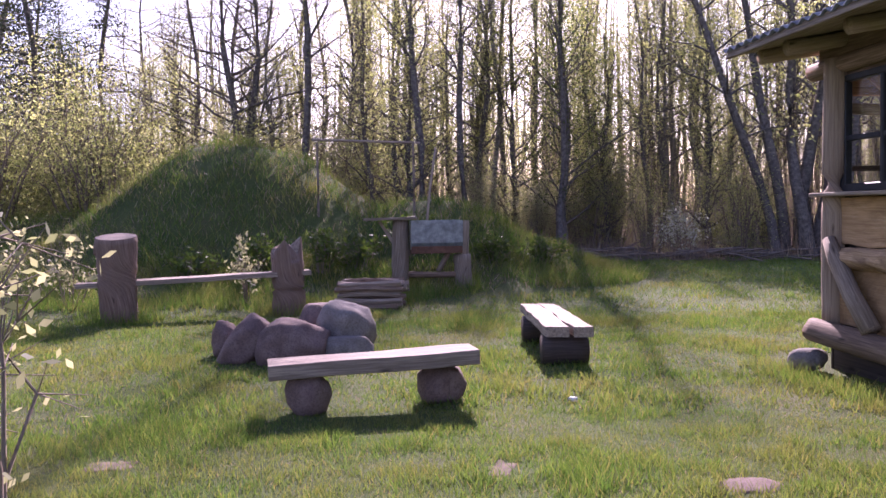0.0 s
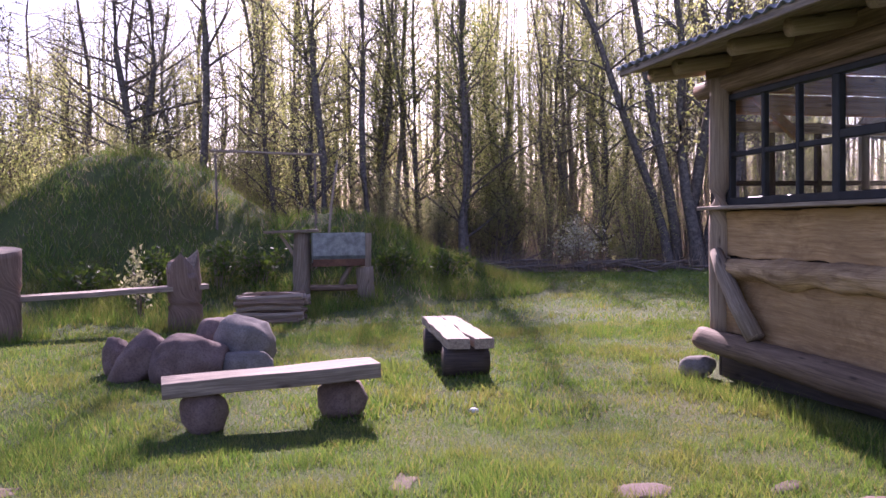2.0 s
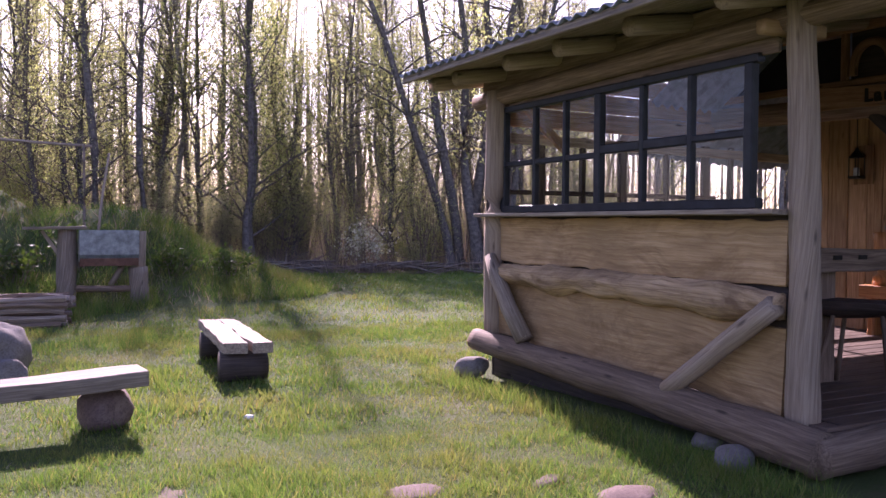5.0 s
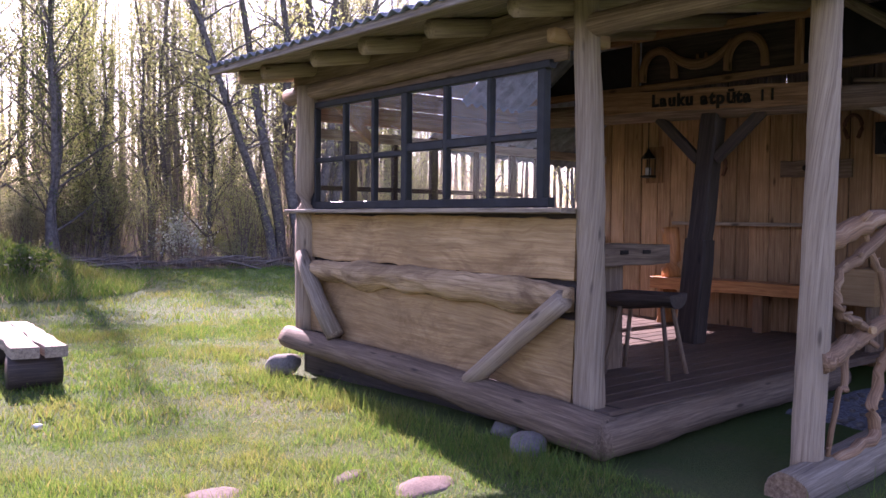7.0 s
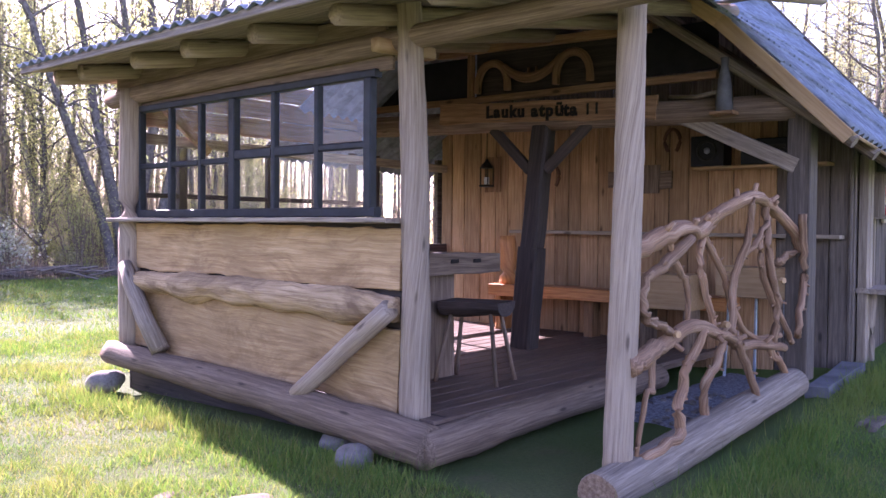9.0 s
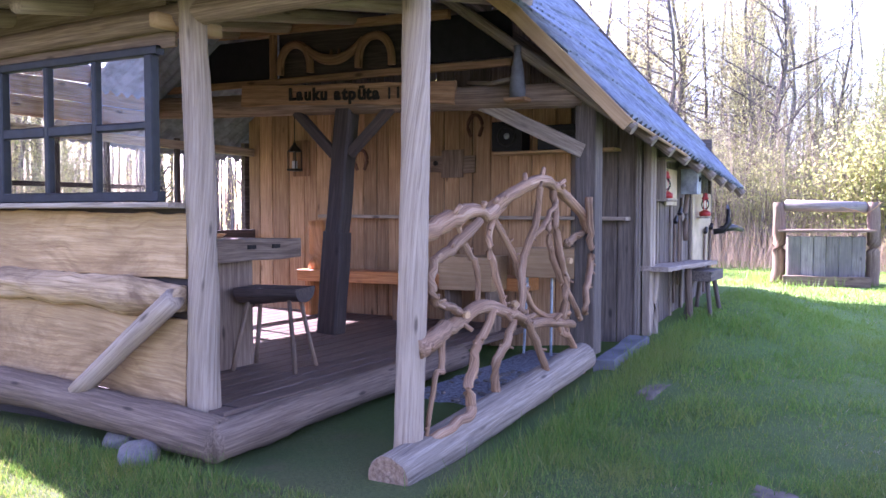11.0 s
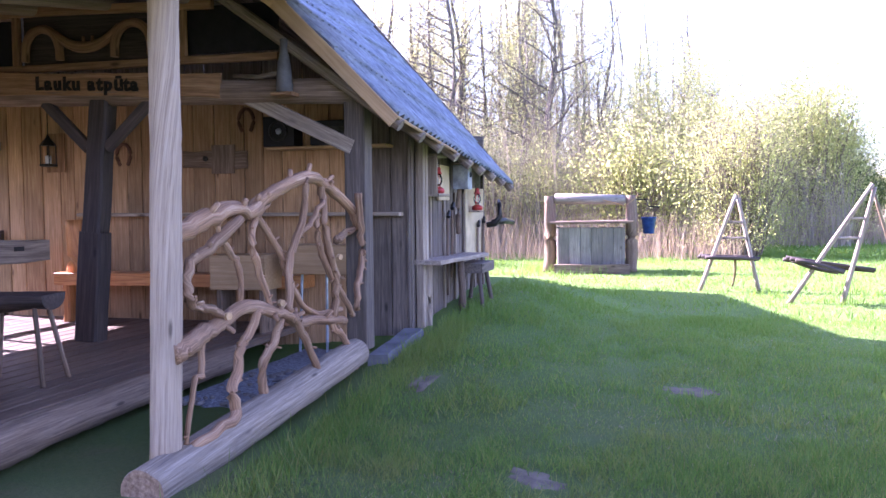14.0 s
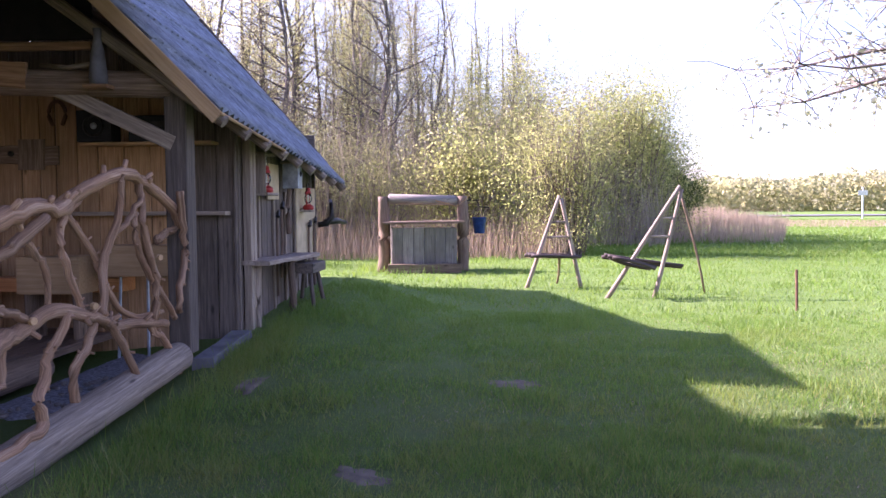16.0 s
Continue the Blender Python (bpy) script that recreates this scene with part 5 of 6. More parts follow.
def fast_mesh(name, verts, faces, mat):
    me = bpy.data.meshes.new(name)
    k = faces.shape[1]
    me.vertices.add(len(verts))
    me.vertices.foreach_set("co", np.ascontiguousarray(verts, dtype=np.float32).ravel())
    me.loops.add(faces.size)
    me.loops.foreach_set("vertex_index", np.ascontiguousarray(faces, dtype=np.int32).ravel())
    me.polygons.add(len(faces))
    me.polygons.foreach_set("loop_start", np.arange(0, faces.size, k, dtype=np.int32))
    me.materials.append(mat)
    me.update(calc_edges=True)
    return me


def leaf_quads(c, size, r, long=1.6):
    """Pointed four-cornered leaves round the centres c."""
    n = len(c)
    d = r.normal(size=(n, 3))
    d /= np.linalg.norm(d, axis=1)[:, None]
    e = np.cross(d, r.normal(size=(n, 3)))
    e /= np.linalg.norm(e, axis=1)[:, None]
    s = (size * r.uniform(0.6, 1.3, n))[:, None]
    v = np.stack([c - d * s * long * 0.5, c + e * s * 0.4 + d * s * 0.1, c + d * s * long * 0.5, c - e * s * 0.4 + d * s * 0.1], 1).reshape(-1, 3)
    return v, np.arange(4 * n).reshape(n, 4)


def tree_parts(seed, h, r0, first=0.3, boughs=22, reach=0.22, climb=0.9, leaves=1500, size=0.07, bend=0.03, spread=0.35, droop=0.0, twigs=4):
    """Trunk with limbs and twigs, and the leaf centres that hang on them."""
    r = np.random.default_rng(seed)
    w = Mesh()
    n = 9
    sway = r.normal(size=2) * bend * h
    ph = r.uniform(0, 6)
    axis = [Vector((sway[0] * (i / n) ** 1.5 + 0.012 * h * math.sin(ph + i * 1.3), sway[1] * (i / n) ** 1.5 + 0.012 * h * math.cos(ph + i), h * i / n)) for i in range(n + 1)]
    axis[0] = Vector((0, 0, -0.15))
    tube(w, axis, [r0 * (1.25 if i == 0 else 1 - 0.9 * i / n) + 0.008 for i in range(n + 1)], 7, 0.05, seed, False)
    cen = []
    for b in range(boughs):
        f = first + (0.97 - first) * (b + r.uniform(0, 1)) / boughs
        k = min(n - 1, int(f * n))
        p = axis[k].lerp(axis[k + 1], f * n - k)
        a = r.uniform(0, 2 * math.pi)
        L = h * reach * (1.15 - f * 0.8) * r.uniform(0.6, 1.25)
        d = Vector((math.cos(a), math.sin(a), climb * r.uniform(0.6, 1.4)))
        d.normalize()
        pts = [p]
        for s in range(4):
            d = (d + Vector((r.normal() * 0.16, r.normal() * 0.16, r.normal() * 0.1 + 0.05 - droop))).normalized()
            pts.append(pts[-1] + d * L / 4)
        rb = max(0.006, r0 * (1 - 0.9 * f) * 0.42)
        tube(w, pts, [rb * (1 - 0.8 * i / 4) + 0.004 for i in range(5)], 4, 0, seed + b, False)
        for _ in range(twigs):
            q = pts[r.integers(1, 4)]
            e = Vector((r.normal(), r.normal(), abs(r.normal()) * 0.6 - droop * 2)).normalized() * L * r.uniform(0.25, 0.5)
            tube(w, [q, q + e * 0.5 + Vector((0, 0, 0.02)), q + e], [0.009, 0.006, 0.003], 3, 0, seed, False)
            cen += [q + e * t for t in (0.4, 0.7, 1.0)]
        cen += [pts[3], pts[4]]
    cen = np.array([tuple(c) for c in cen])
    pick = cen[r.integers(0, len(cen), leaves)] + r.normal(size=(leaves, 3)) * (spread * np.array([1, 1, 0.8]))
    pick[:, 2] = np.maximum(pick[:, 2], 0.15)
    v, f = leaf_quads(pick, size, r)
    return w, v, f


def make_tree(name, label, seed, bark, leaf, m, category="tree", group="", **kw):
    w, v, f = tree_parts(seed, **kw)
    t = thing(name, m, label, category, group)
    part("trunk", w, bark, t, "", True)
    part("crown", fast_mesh("crown", v, f, leaf), leaf, t)
    return t


ALDERS = [make_tree("young_tree", "slender young tree with sparse spring leaves", 900 + i, BARK if i % 3 else BARK_PALE, LEAF_SPRING if i % 2 else LEAF_PALE, pose(-6 + i * 2.6, 30 + (i * 7 % 5), 0), group="trees of the wood",
                    h=(13, 15, 11.5, 14, 12.5, 10.5)[i], r0=(0.1, 0.13, 0.085, 0.11, 0.09, 0.08)[i], first=(0.28, 0.35, 0.2, 0.4, 0.25, 0.15)[i], boughs=30, reach=0.18, climb=1.3, leaves=5000, size=0.038, spread=0.4, twigs=8) for i in range(6)]
DENSE = [make_tree("leafy_tree", "young leafy tree in fresh yellow-green leaf", 930 + i, BARK, LEAF_SPRING if i != 1 else LEAF_DARK, pose(-1 + 5 * i, 27.5 + i, 0), group="trees of the wood",
                   h=(9.5, 11, 8)[i], r0=0.12, first=0.08, boughs=36, reach=0.24, climb=0.8, leaves=10000, size=0.04, spread=0.4, twigs=8) for i in range(3)]
PINE = make_tree("pine", "tall dark pine with thin drooping boughs", 950, BARK, LEAF_NEEDLE, pose(-14.8, 31, 0), group="pines", h=17, r0=0.17, first=0.22, boughs=46, reach=0.15, climb=-0.05, leaves=9000, size=0.07, spread=0.3, droop=0.03)
BARE = make_tree("bare_tree", "dark bare tree with long thin limbs", 960, BARK, LEAF_PALE, pose(-7.0, 28.6, 0), group="bare trees", h=16, r0=0.15, first=0.25, boughs=34, reach=0.26, climb=0.35, leaves=1500, size=0.045, spread=0.3, twigs=12)

BARES = [BARE]


def bush_parts(seed, h, wide, stems, leaves, size, spread=0.16):
    r = np.random.default_rng(seed)
    w, cen = Mesh(), []
    for s in range(stems):
        a, k = r.uniform(0, 2 * math.pi), r.uniform(0.1, 1)
        tip = Vector((math.cos(a) * wide * k, math.sin(a) * wide * k, h * r.uniform(0.55, 1.05) * (1 - 0.3 * k * k)))
        base = Vector((math.cos(a) * wide * 0.25 * k, math.sin(a) * wide * 0.25 * k, -0.05))
        pts = [base.lerp(tip, t) + Vector((r.normal(), r.normal(), 0)) * 0.05 * h * t + Vector((0, 0, 0.12 * h * math.sin(t * math.pi))) for t in (0, 0.25, 0.5, 0.75, 1)]
        tube(w, pts, [0.006 * h + 0.004, 0.0045 * h + 0.003, 0.003 * h + 0.003, 0.004, 0.002], 4, 0, s, False)
        for t in (2, 3, 4):
            for _ in range(3):
                e = Vector((r.normal(), r.normal(), r.normal() * 0.5 + 0.4)).normalized() * h * r.uniform(0.08, 0.2)
                tube(w, [pts[t], pts[t] + e], [0.005, 0.002], 3, 0, s, False)
                cen += [pts[t] + e * 0.5, pts[t] + e]
        cen += pts[1:]
    cen = np.array([tuple(c) for c in cen])
    p = cen[r.integers(0, len(cen), leaves)] + r.normal(size=(leaves, 3)) * spread
    if h > 4:           # leafy down to the ground
        p[:, 2] *= np.where(r.random(leaves) < 0.5, r.uniform(0.1, 1, leaves), 1)
    p[:, 2] = np.maximum(p[:, 2], 0.03)
    v, f = leaf_quads(p, size, r)
    return w, v, f


def make_bush(name, label, seed, m, leaf, h, wide, stems, leaves, size, group="", spread=0.16, category="bush", bark=None):
    w, v, f = bush_parts(seed, h, wide, stems, leaves, size, spread)
    t = thing(name, m, label, category, group)
    part("twig_frame", w, bark or BARK_TWIG, t, "", True)
    part("foliage", fast_mesh("foliage", v, f, leaf), leaf, t)
    return t


UNDER = [make_bush("undergrowth_bush", "loose twiggy bush in young leaf at the wood's edge", 970 + i, pose(-3 + 4 * i, 28 + i, 0), (LEAF_SPRING, LEAF_PALE, LEAF_SPRING)[i], (2.6, 3.4, 4.2)[i], (1.3, 1.6, 1.8)[i], 34, 8000, 0.036, "bushes at the wood's edge", 0.22) for i in range(3)]

# the wood round the yard
rw = random.Random(12)


def belt(a0, a1, d0, d1, power=1.0):
    """A belt round the yard, between two bearings (degrees clockwise from +y) and two distances."""
    def zone(r):
        a, d = radians(r.uniform(a0, a1)), d0 + (d1 - d0) * r.random() ** power
        return d * math.sin(a), d * math.cos(a)
    return zone


def copy_scaled(ob, x, y, rz, s, z=-0.05):
    c = copy_thing(ob, pose(x, y, z, 0, 0, rz))
    c.scale = (s, s, s)
    return c


def plant(kinds, n, zone, smin=0.85, smax=1.2):
    for _ in range(n):
        x, y = zone(rw)
        copy_scaled(kinds[rw.randrange(len(kinds))], x, y, rw.uniform(0, 360), rw.uniform(smin, smax))


plant(ALDERS, 62, belt(-8, 30, 32, 54, 1.3), 0.9, 1.25)
plant(ALDERS, 26, belt(-38, -8, 32, 54), 0.7, 1.0)
plant(DENSE, 9, belt(-4, 12, 29, 38))
plant(DENSE, 8, belt(-40, -8, 30, 46), 0.6, 0.95)
plant(DENSE, 8, belt(12, 40, 33, 48), 0.8, 1.2)
plant(ALDERS, 50, belt(30, 76, 34, 52), 0.8, 1.1)
plant(ALDERS, 16, belt(70, 84, 38, 52), 0.65, 0.95)
plant(UNDER, 26, belt(-38, 34, 29.5, 42), 0.6, 1.1)
plant(UNDER, 34, belt(58, 86, 29, 42), 0.7, 1.3)
plant(ALDERS, 34, belt(54, 80, 34, 48), 0.75, 1.0)
plant(DENSE, 3, belt(64, 84, 36, 46), 0.55, 0.85)
# tall trees in front of the wood whose shadows reach the benches
for k, x, y, rz, s in ((1, 0.6, 27.8, 40, 1.0), (1, 3.7, 27.6, 200, 0.98), (5, -2.4, 28.0, 15, 1.15), (1, -0.9, 26.6, 110, 1.08), (1, -4.3, 27.2, 260, 1.12)):
    copy_scaled(ALDERS[k], x, y, rz, s)
# yellow-green hazel thicket behind the mound
plant(UNDER, 26, belt(-30, -3, 27, 34), 1.0, 1.7)
plant(DENSE, 14, belt(-30, -3, 31, 42), 0.7, 1.0)
plant(BARES, 9, belt(-28, 30, 29, 42), 0.7, 1.0)
plant(ALDERS, 20, belt(10, 30, 33, 48), 0.9, 1.2)
plant(DENSE, 5, belt(11, 28, 34, 44), 0.8, 1.1)
plant(UNDER, 16, belt(2, 30, 28.5, 34), 0.5, 0.9)
plant(BARES, 16, belt(54, 78, 32, 46), 0.75, 1.0)
for x, y, s, rz in ((-16.8, 31.5, 1.0, 80), (-13.2, 33, 0.9, 200), (-19, 36, 1.05, 140)):
    copy_scaled(PINE, x, y, rz, s)
copy_scaled(BARE, -6.45, 29.0, 140, 0.95)
copy_scaled(BARE, -1.7, 28.5, 250, 0.8)
for x, y in ((-22, 6), (-24, -2), (-20, 14), (-26, 10), (-18, -12), (-25, 20)):
    copy_scaled(DENSE[(x * y) % 3], x, y, x * 37, 1.1)

# many-stemmed dark alder beside the hut
t = thing("alder_clump", pose(10.6, 26.2, 0), "clump of dark alder stems leaning outwards", "tree")
rr = random.Random(3)
cen = []
for i, (dx, dy, top, r0) in enumerate(((-0.5, 0, -4.6, 0.16), (-0.2, 0.3, -2.2, 0.19), (0.25, 0.1, -0.9, 0.2), (0.6, 0.4, 0.5, 0.22), (0.95, 0.2, 1.3, 0.2), (1.3, 0.5, 2.8, 0.16))):
    w = Mesh()
    n = 10
    pts = [Vector((dx + top * (k / n) ** 1.25 + 0.12 * math.sin(k * 1.1 + i), dy + 0.25 * math.sin(k + i * 2), -0.1 + 12.5 * k / n)) for k in range(n + 1)]
    tube(w, pts, [r0 * (1.2 if k == 0 else 1 - 0.75 * k / n) for k in range(n + 1)], 8, 0.06, 700 + i, False)
    for b in range(16):
        k = rr.randrange(3, n)
        a = rr.uniform(0, 6.28)
        e = Vector((math.cos(a), math.sin(a), rr.uniform(0.2, 0.9))).normalized() * rr.uniform(1.2, 2.8)
        q = [pts[k], pts[k] + e * 0.4 + Vector((0, 0, 0.1)), pts[k] + e * 0.75, pts[k] + e + Vector((0, 0, 0.3))]
        tube(w, q, [0.04, 0.028, 0.018, 0.008], 5, 0, b, False)
        for _ in range(5):
            s = q[rr.randrange(1, 4)]
            f = Vector((rr.gauss(0, 1), rr.gauss(0, 1), rr.gauss(0.3, 0.8))).normalized() * rr.uniform(0.4, 0.9)
            tube(w, [s, s + f], [0.009, 0.004], 3, 0, b, False)
            cen += [s + f * 0.6, s + f]
    part("stem", w, BARK, t, "", True)
cen = np.array([tuple(c) for c in cen])
v, f = leaf_quads(cen[rng.integers(0, len(cen), 4200)] + rng.normal(size=(4200, 3)) * 0.3, 0.08, rng)
part("crown", fast_mesh("crown", v, f, LEAF_SPRING), LEAF_SPRING, t)

# single bushes that stand out
make_bush("pale_bush", "low pale-leaved bush before the wood", 1001, pose(7.4, 27.0, 0), BLOSSOM, 1.5, 1.0, 26, 900, 0.07, "", 0.1)
make_bush("pale_bush", "low pale-leaved bush before the wood", 1002, pose(9.0, 26.8, 0), LEAF_PALE, 0.9, 0.7, 18, 500, 0.06, "", 0.1)
make_bush("willow_bush", "tall feathery willow bush in yellow-green leaf", 1003, pose(28.2, 2.0, 0), LEAF_SPRING, 5.4, 2.1, 120, 28000, 0.04, "", 0.2)
make_bush("willow_bush", "broad willow bush in yellow-green leaf", 1004, pose(29.5, 5.4, 0), LEAF_SPRING, 4.4, 2.4, 80, 16000, 0.065, "", 0.28)
make_bush("willow_bush", "tall round willow in green leaf", 1005, pose(38.0, 0.0, 0), LEAF_SPRING, 7.6, 3.0, 110, 60000, 0.052, "", 0.22)
make_bush("willow_bush", "tall round willow in green leaf", 1006, pose(44.5, 0.6, 0), LEAF_DARK, 7.4, 3.0, 100, 50000, 0.055, "", 0.22)
make_bush("willow_bush", "low spreading willow in green leaf", 1007, pose(43.5, -1.9, 0), LEAF_DARK, 3.6, 1.7, 60, 22000, 0.055, "", 0.2)
make_bush("willow_bush", "tall round willow in green leaf", 1012, pose(36.0, 4.2, 0), LEAF_SPRING, 8.2, 3.2, 100, 50000, 0.05, "", 0.25)
make_bush("sapling", "knee-high leafy sapling behind the bench", 1008, pose(-3.2, 14.6, 0), LEAF_PALE, 1.25, 0.22, 7, 260, 0.055, "saplings", 0.06)
make_bush("sapling", "leafy sapling beside the stump bench", 1009, pose(-6.0, 14.2, 0), LEAF_PALE, 1.1, 0.5, 9, 280, 0.05, "saplings", 0.07)
make_bush("sapling", "bushy pale-leaved shoots at the lawn's edge", 1010, pose(-5.3, 10.5, 0), LEAF_PALE, 1.35, 0.75, 16, 420, 0.045, "saplings", 0.09)
make_bush("sapling", "slim young tree with large fresh leaves", 1011, pose(-1.5, 3.7, 0), LEAF_PALE, 1.85, 0.2, 4, 130, 0.042, "saplings", 0.05)

# flowering tree whose boughs hang into the yard
t = thing("blossom_tree", pose(9.3, -3.75, 0), "flowering tree with thin hanging twigs", "tree")
w = Mesh()
tube(w, [(0, 0, -0.1), (0.1, -0.1, 1.5), (0.0, 0.1, 3.0), (0.1, 0.1, 5.0)], [0.17, 0.14, 0.11, 0.05], 8, 0.08, 71, False)
part("trunk", w, BARK, t, "", True)
cen = []
for b in range(24):
    w = Mesh()
    a = radians(20 + 150 * b / 23)
    z0 = rr.uniform(2.2, 4.4)
    d = Vector((math.cos(a), math.sin(a), rr.uniform(-0.05, 0.3)))
    L = rr.uniform(1.5, 2.9)
    pts = [Vector((0, 0, z0)) + d * L * k / 5 + Vector((0, 0, 0.15 * math.sin(k))) for k in range(6)]
    tube(w, pts, [0.035 - 0.006 * k for k in range(6)], 5, 0.05, b, False)
    for _ in range(36):
        s = pts[rr.randrange(1, 6)]
        f = Vector((rr.gauss(0, 1), rr.gauss(0, 1), rr.gauss(-0.1, 0.7))).normalized() * rr.uniform(0.25, 0.75)
        tube(w, [s, s + f * 0.5 + Vector((0, 0, 0.04)), s + f], [0.007, 0.005, 0.003], 3, 0, b, False)
        cen += [s + f * 0.4, s + f * 0.7, s + f]
    part("bough", w, BARK, t, "", True)
cen = np.array([tuple(c) for c in cen])
v, f = leaf_quads(cen[rng.integers(0, len(cen), 9000)] + rng.normal(size=(9000, 3)) * 0.05, 0.042, rng)
part("blossom", fast_mesh("blossom", v, f, BLOSSOM), BLOSSOM, t)

# ---- stuff that nobody counts ----
def hut_uv(x, y):
    c, s = math.cos(radians(9)), math.sin(radians(9))
    return (x - 4.6) * c + (y - 3.05) * s, -(x - 4.6) * s + (y - 3.05) * c


def blades(name, label, x, y, z, h, wd, mat, lean=0.45):
    n = len(x)
    a, b = rng.uniform(0, 2 * np.pi, n), rng.uniform(0, 2 * np.pi, n)
    base = np.stack([x, y, z - 0.01], 1)
    side = np.stack([np.cos(a), np.sin(a), np.zeros(n)], 1) * (wd / 2)[:, None]
    tip = base + np.stack([np.cos(b) * h * lean * rng.uniform(0, 1.4, n), np.sin(b) * h * lean * rng.uniform(0, 1.4, n), h], 1)
    v = np.stack([base - side, base + side, tip], 1).reshape(-1, 3)
    return tagged(new(name, fast_mesh(name, v, np.arange(3 * n).reshape(n, 3), mat)), label, "grass", kind="stuff")


def lawn_points(n, d0, d1, a0=-32, a1=112):
    a, d = np.radians(rng.uniform(a0, a1, n)), np.sqrt(rng.uniform(d0 ** 2, d1 ** 2, n))
    x, y = 0.6 + d * np.sin(a), 0.2 + d * np.cos(a)
    c, s = math.cos(radians(9)), math.sin(radians(9))
    u, v = (x - 4.6) * c + (y - 3.05) * s, -(x - 4.6) * s + (y - 3.05) * c
    keep = ~((u > -0.25) & (u < 15) & (v > -0.2) & (v < 6)) & ~((u > -0.3) & (u < 4) & (v > 0.0) & (v < 1.3))
    dens = np.array([noise.noise((p * 0.9, q * 0.9, 3)) + 0.7 * noise.noise((p * 3.1, q * 3.1, 8)) for p, q in zip(x, y)])
    keep &= dens + rng.normal(size=n) * 0.35 > -1.05
    for px, py, pr in ((8.41, 0.8, 0.4), (9.15, 1.46, 0.25), (7.69, 2.9, 0.38), (5.76, 1.3, 0.38), (-1.7, 5.3, 0.22), (0.63, 5.15, 0.24), (3.05, 4.4, 0.3), (1.92, 4.8, 0.2), (3.9, 2.3, 0.65), (6.69, 1.29, 0.3)):
        keep &= (x - px) ** 2 + (y - py) ** 2 > (pr * 0.75) ** 2 * rng.uniform(0.0, 1.5, n)
    x, y, dens = x[keep], y[keep], dens[keep]
    return x, y, np.array([swell(p, q) for p, q in zip(x, y)]), dens


def belt_fan(n, a0, a1, d0, d1):
    a, d = np.radians(rng.uniform(a0, a1, n)), d0 + (d1 - d0) * rng.uniform(0, 1, n) ** 1.3
    return d * np.sin(a), d * np.cos(a)


for n, d0, d1, hh, ww in ((230000, 2.2, 6.5, 0.04, 0.0065), (250000, 6.5, 13, 0.043, 0.011), (170000, 13, 28, 0.052, 0.02)):
    x, y, z, dens = lawn_points(n, d0, d1)
    k = np.clip(1 + 1.0 * dens, 0.72, 2.1)
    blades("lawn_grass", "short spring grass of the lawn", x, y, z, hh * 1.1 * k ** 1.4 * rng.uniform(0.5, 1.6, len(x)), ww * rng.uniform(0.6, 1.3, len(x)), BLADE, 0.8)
x, y = belt_fan(110000, 58, 112, 28, 95)
blades("field_grass", "sunlit grass of the open field", x, y, 0 * x, 0.09 * rng.uniform(0.5, 1.6, len(x)), 0.07 * rng.uniform(0.6, 1.3, len(x)), BLADE, 0.8)
x, y, z, dens = lawn_points(60000, 2.2, 14)
keep = np.array([noise.noise((p * 0.75, q * 0.75, 31)) + 0.5 * noise.noise((p * 2.6, q * 2.6, 5)) for p, q in zip(x, y)]) + rng.normal(size=len(x)) * 0.15 > 0.12
x, y, z = x[keep], y[keep], z[keep]
blades("dry_lawn_grass", "withered blades among the lawn grass", x, y, z, 0.03 * rng.uniform(0.5, 1.5, len(x)), 0.006 * rng.uniform(0.6, 1.3, len(x)), BLADE_DRY, 1.2)

# long grass on the mound
n = 90000
x, y = rng.uniform(-17, 4.8, n), rng.uniform(15, 28, n)
hz = np.array([rise(p, q) for p, q in zip(x, y)])
dn = np.array([noise.noise((p * 1.1, q * 1.1, 6)) for p, q in zip(x, y)])
keep = (hz > 0.03) & (dn + rng.normal(size=n) * 0.3 > -0.25)
x, y, hz, dn = x[keep], y[keep], hz[keep], dn[keep]
blades("mound_grass", "long tufted grass on the mound", x, y, hz, (0.17 + 0.12 * dn) * rng.uniform(0.5, 1.6, len(x)), 0.016 * rng.uniform(0.6, 1.4, len(x)), BLADE, 0.95)
blades("mound_dry_grass", "withered grass on the mound", x[::3], y[::3], hz[::3], 0.15 * rng.uniform(0.4, 1.5, len(x[::3])), 0.013 * rng.uniform(0.6, 1.4, len(x[::3])), BLADE_DRY, 0.9)
# tall fringe along the hut's sills and under the benches
u, v = rng.uniform(-0.7, -0.3, 2500), rng.uniform(0.9, 5.6, 2500)
u2, v2 = rng.uniform(0, 5.5, 3500), rng.normal(-0.42, 0.12, 3500)
u, v = np.r_[u, u2], np.r_[v, v2]
x, y = 4.6 + u * math.cos(radians(9)) - v * math.sin(radians(9)), 3.05 + u * math.sin(radians(9)) + v * math.cos(radians(9))
blades("sill_grass", "taller grass along the log sills", x, y, np.array([swell(p, q) for p, q in zip(x, y)]), 0.13 * rng.uniform(0.4, 1.5, len(x)), 0.007 * rng.uniform(0.6, 1.3, len(x)), BLADE, 0.6)
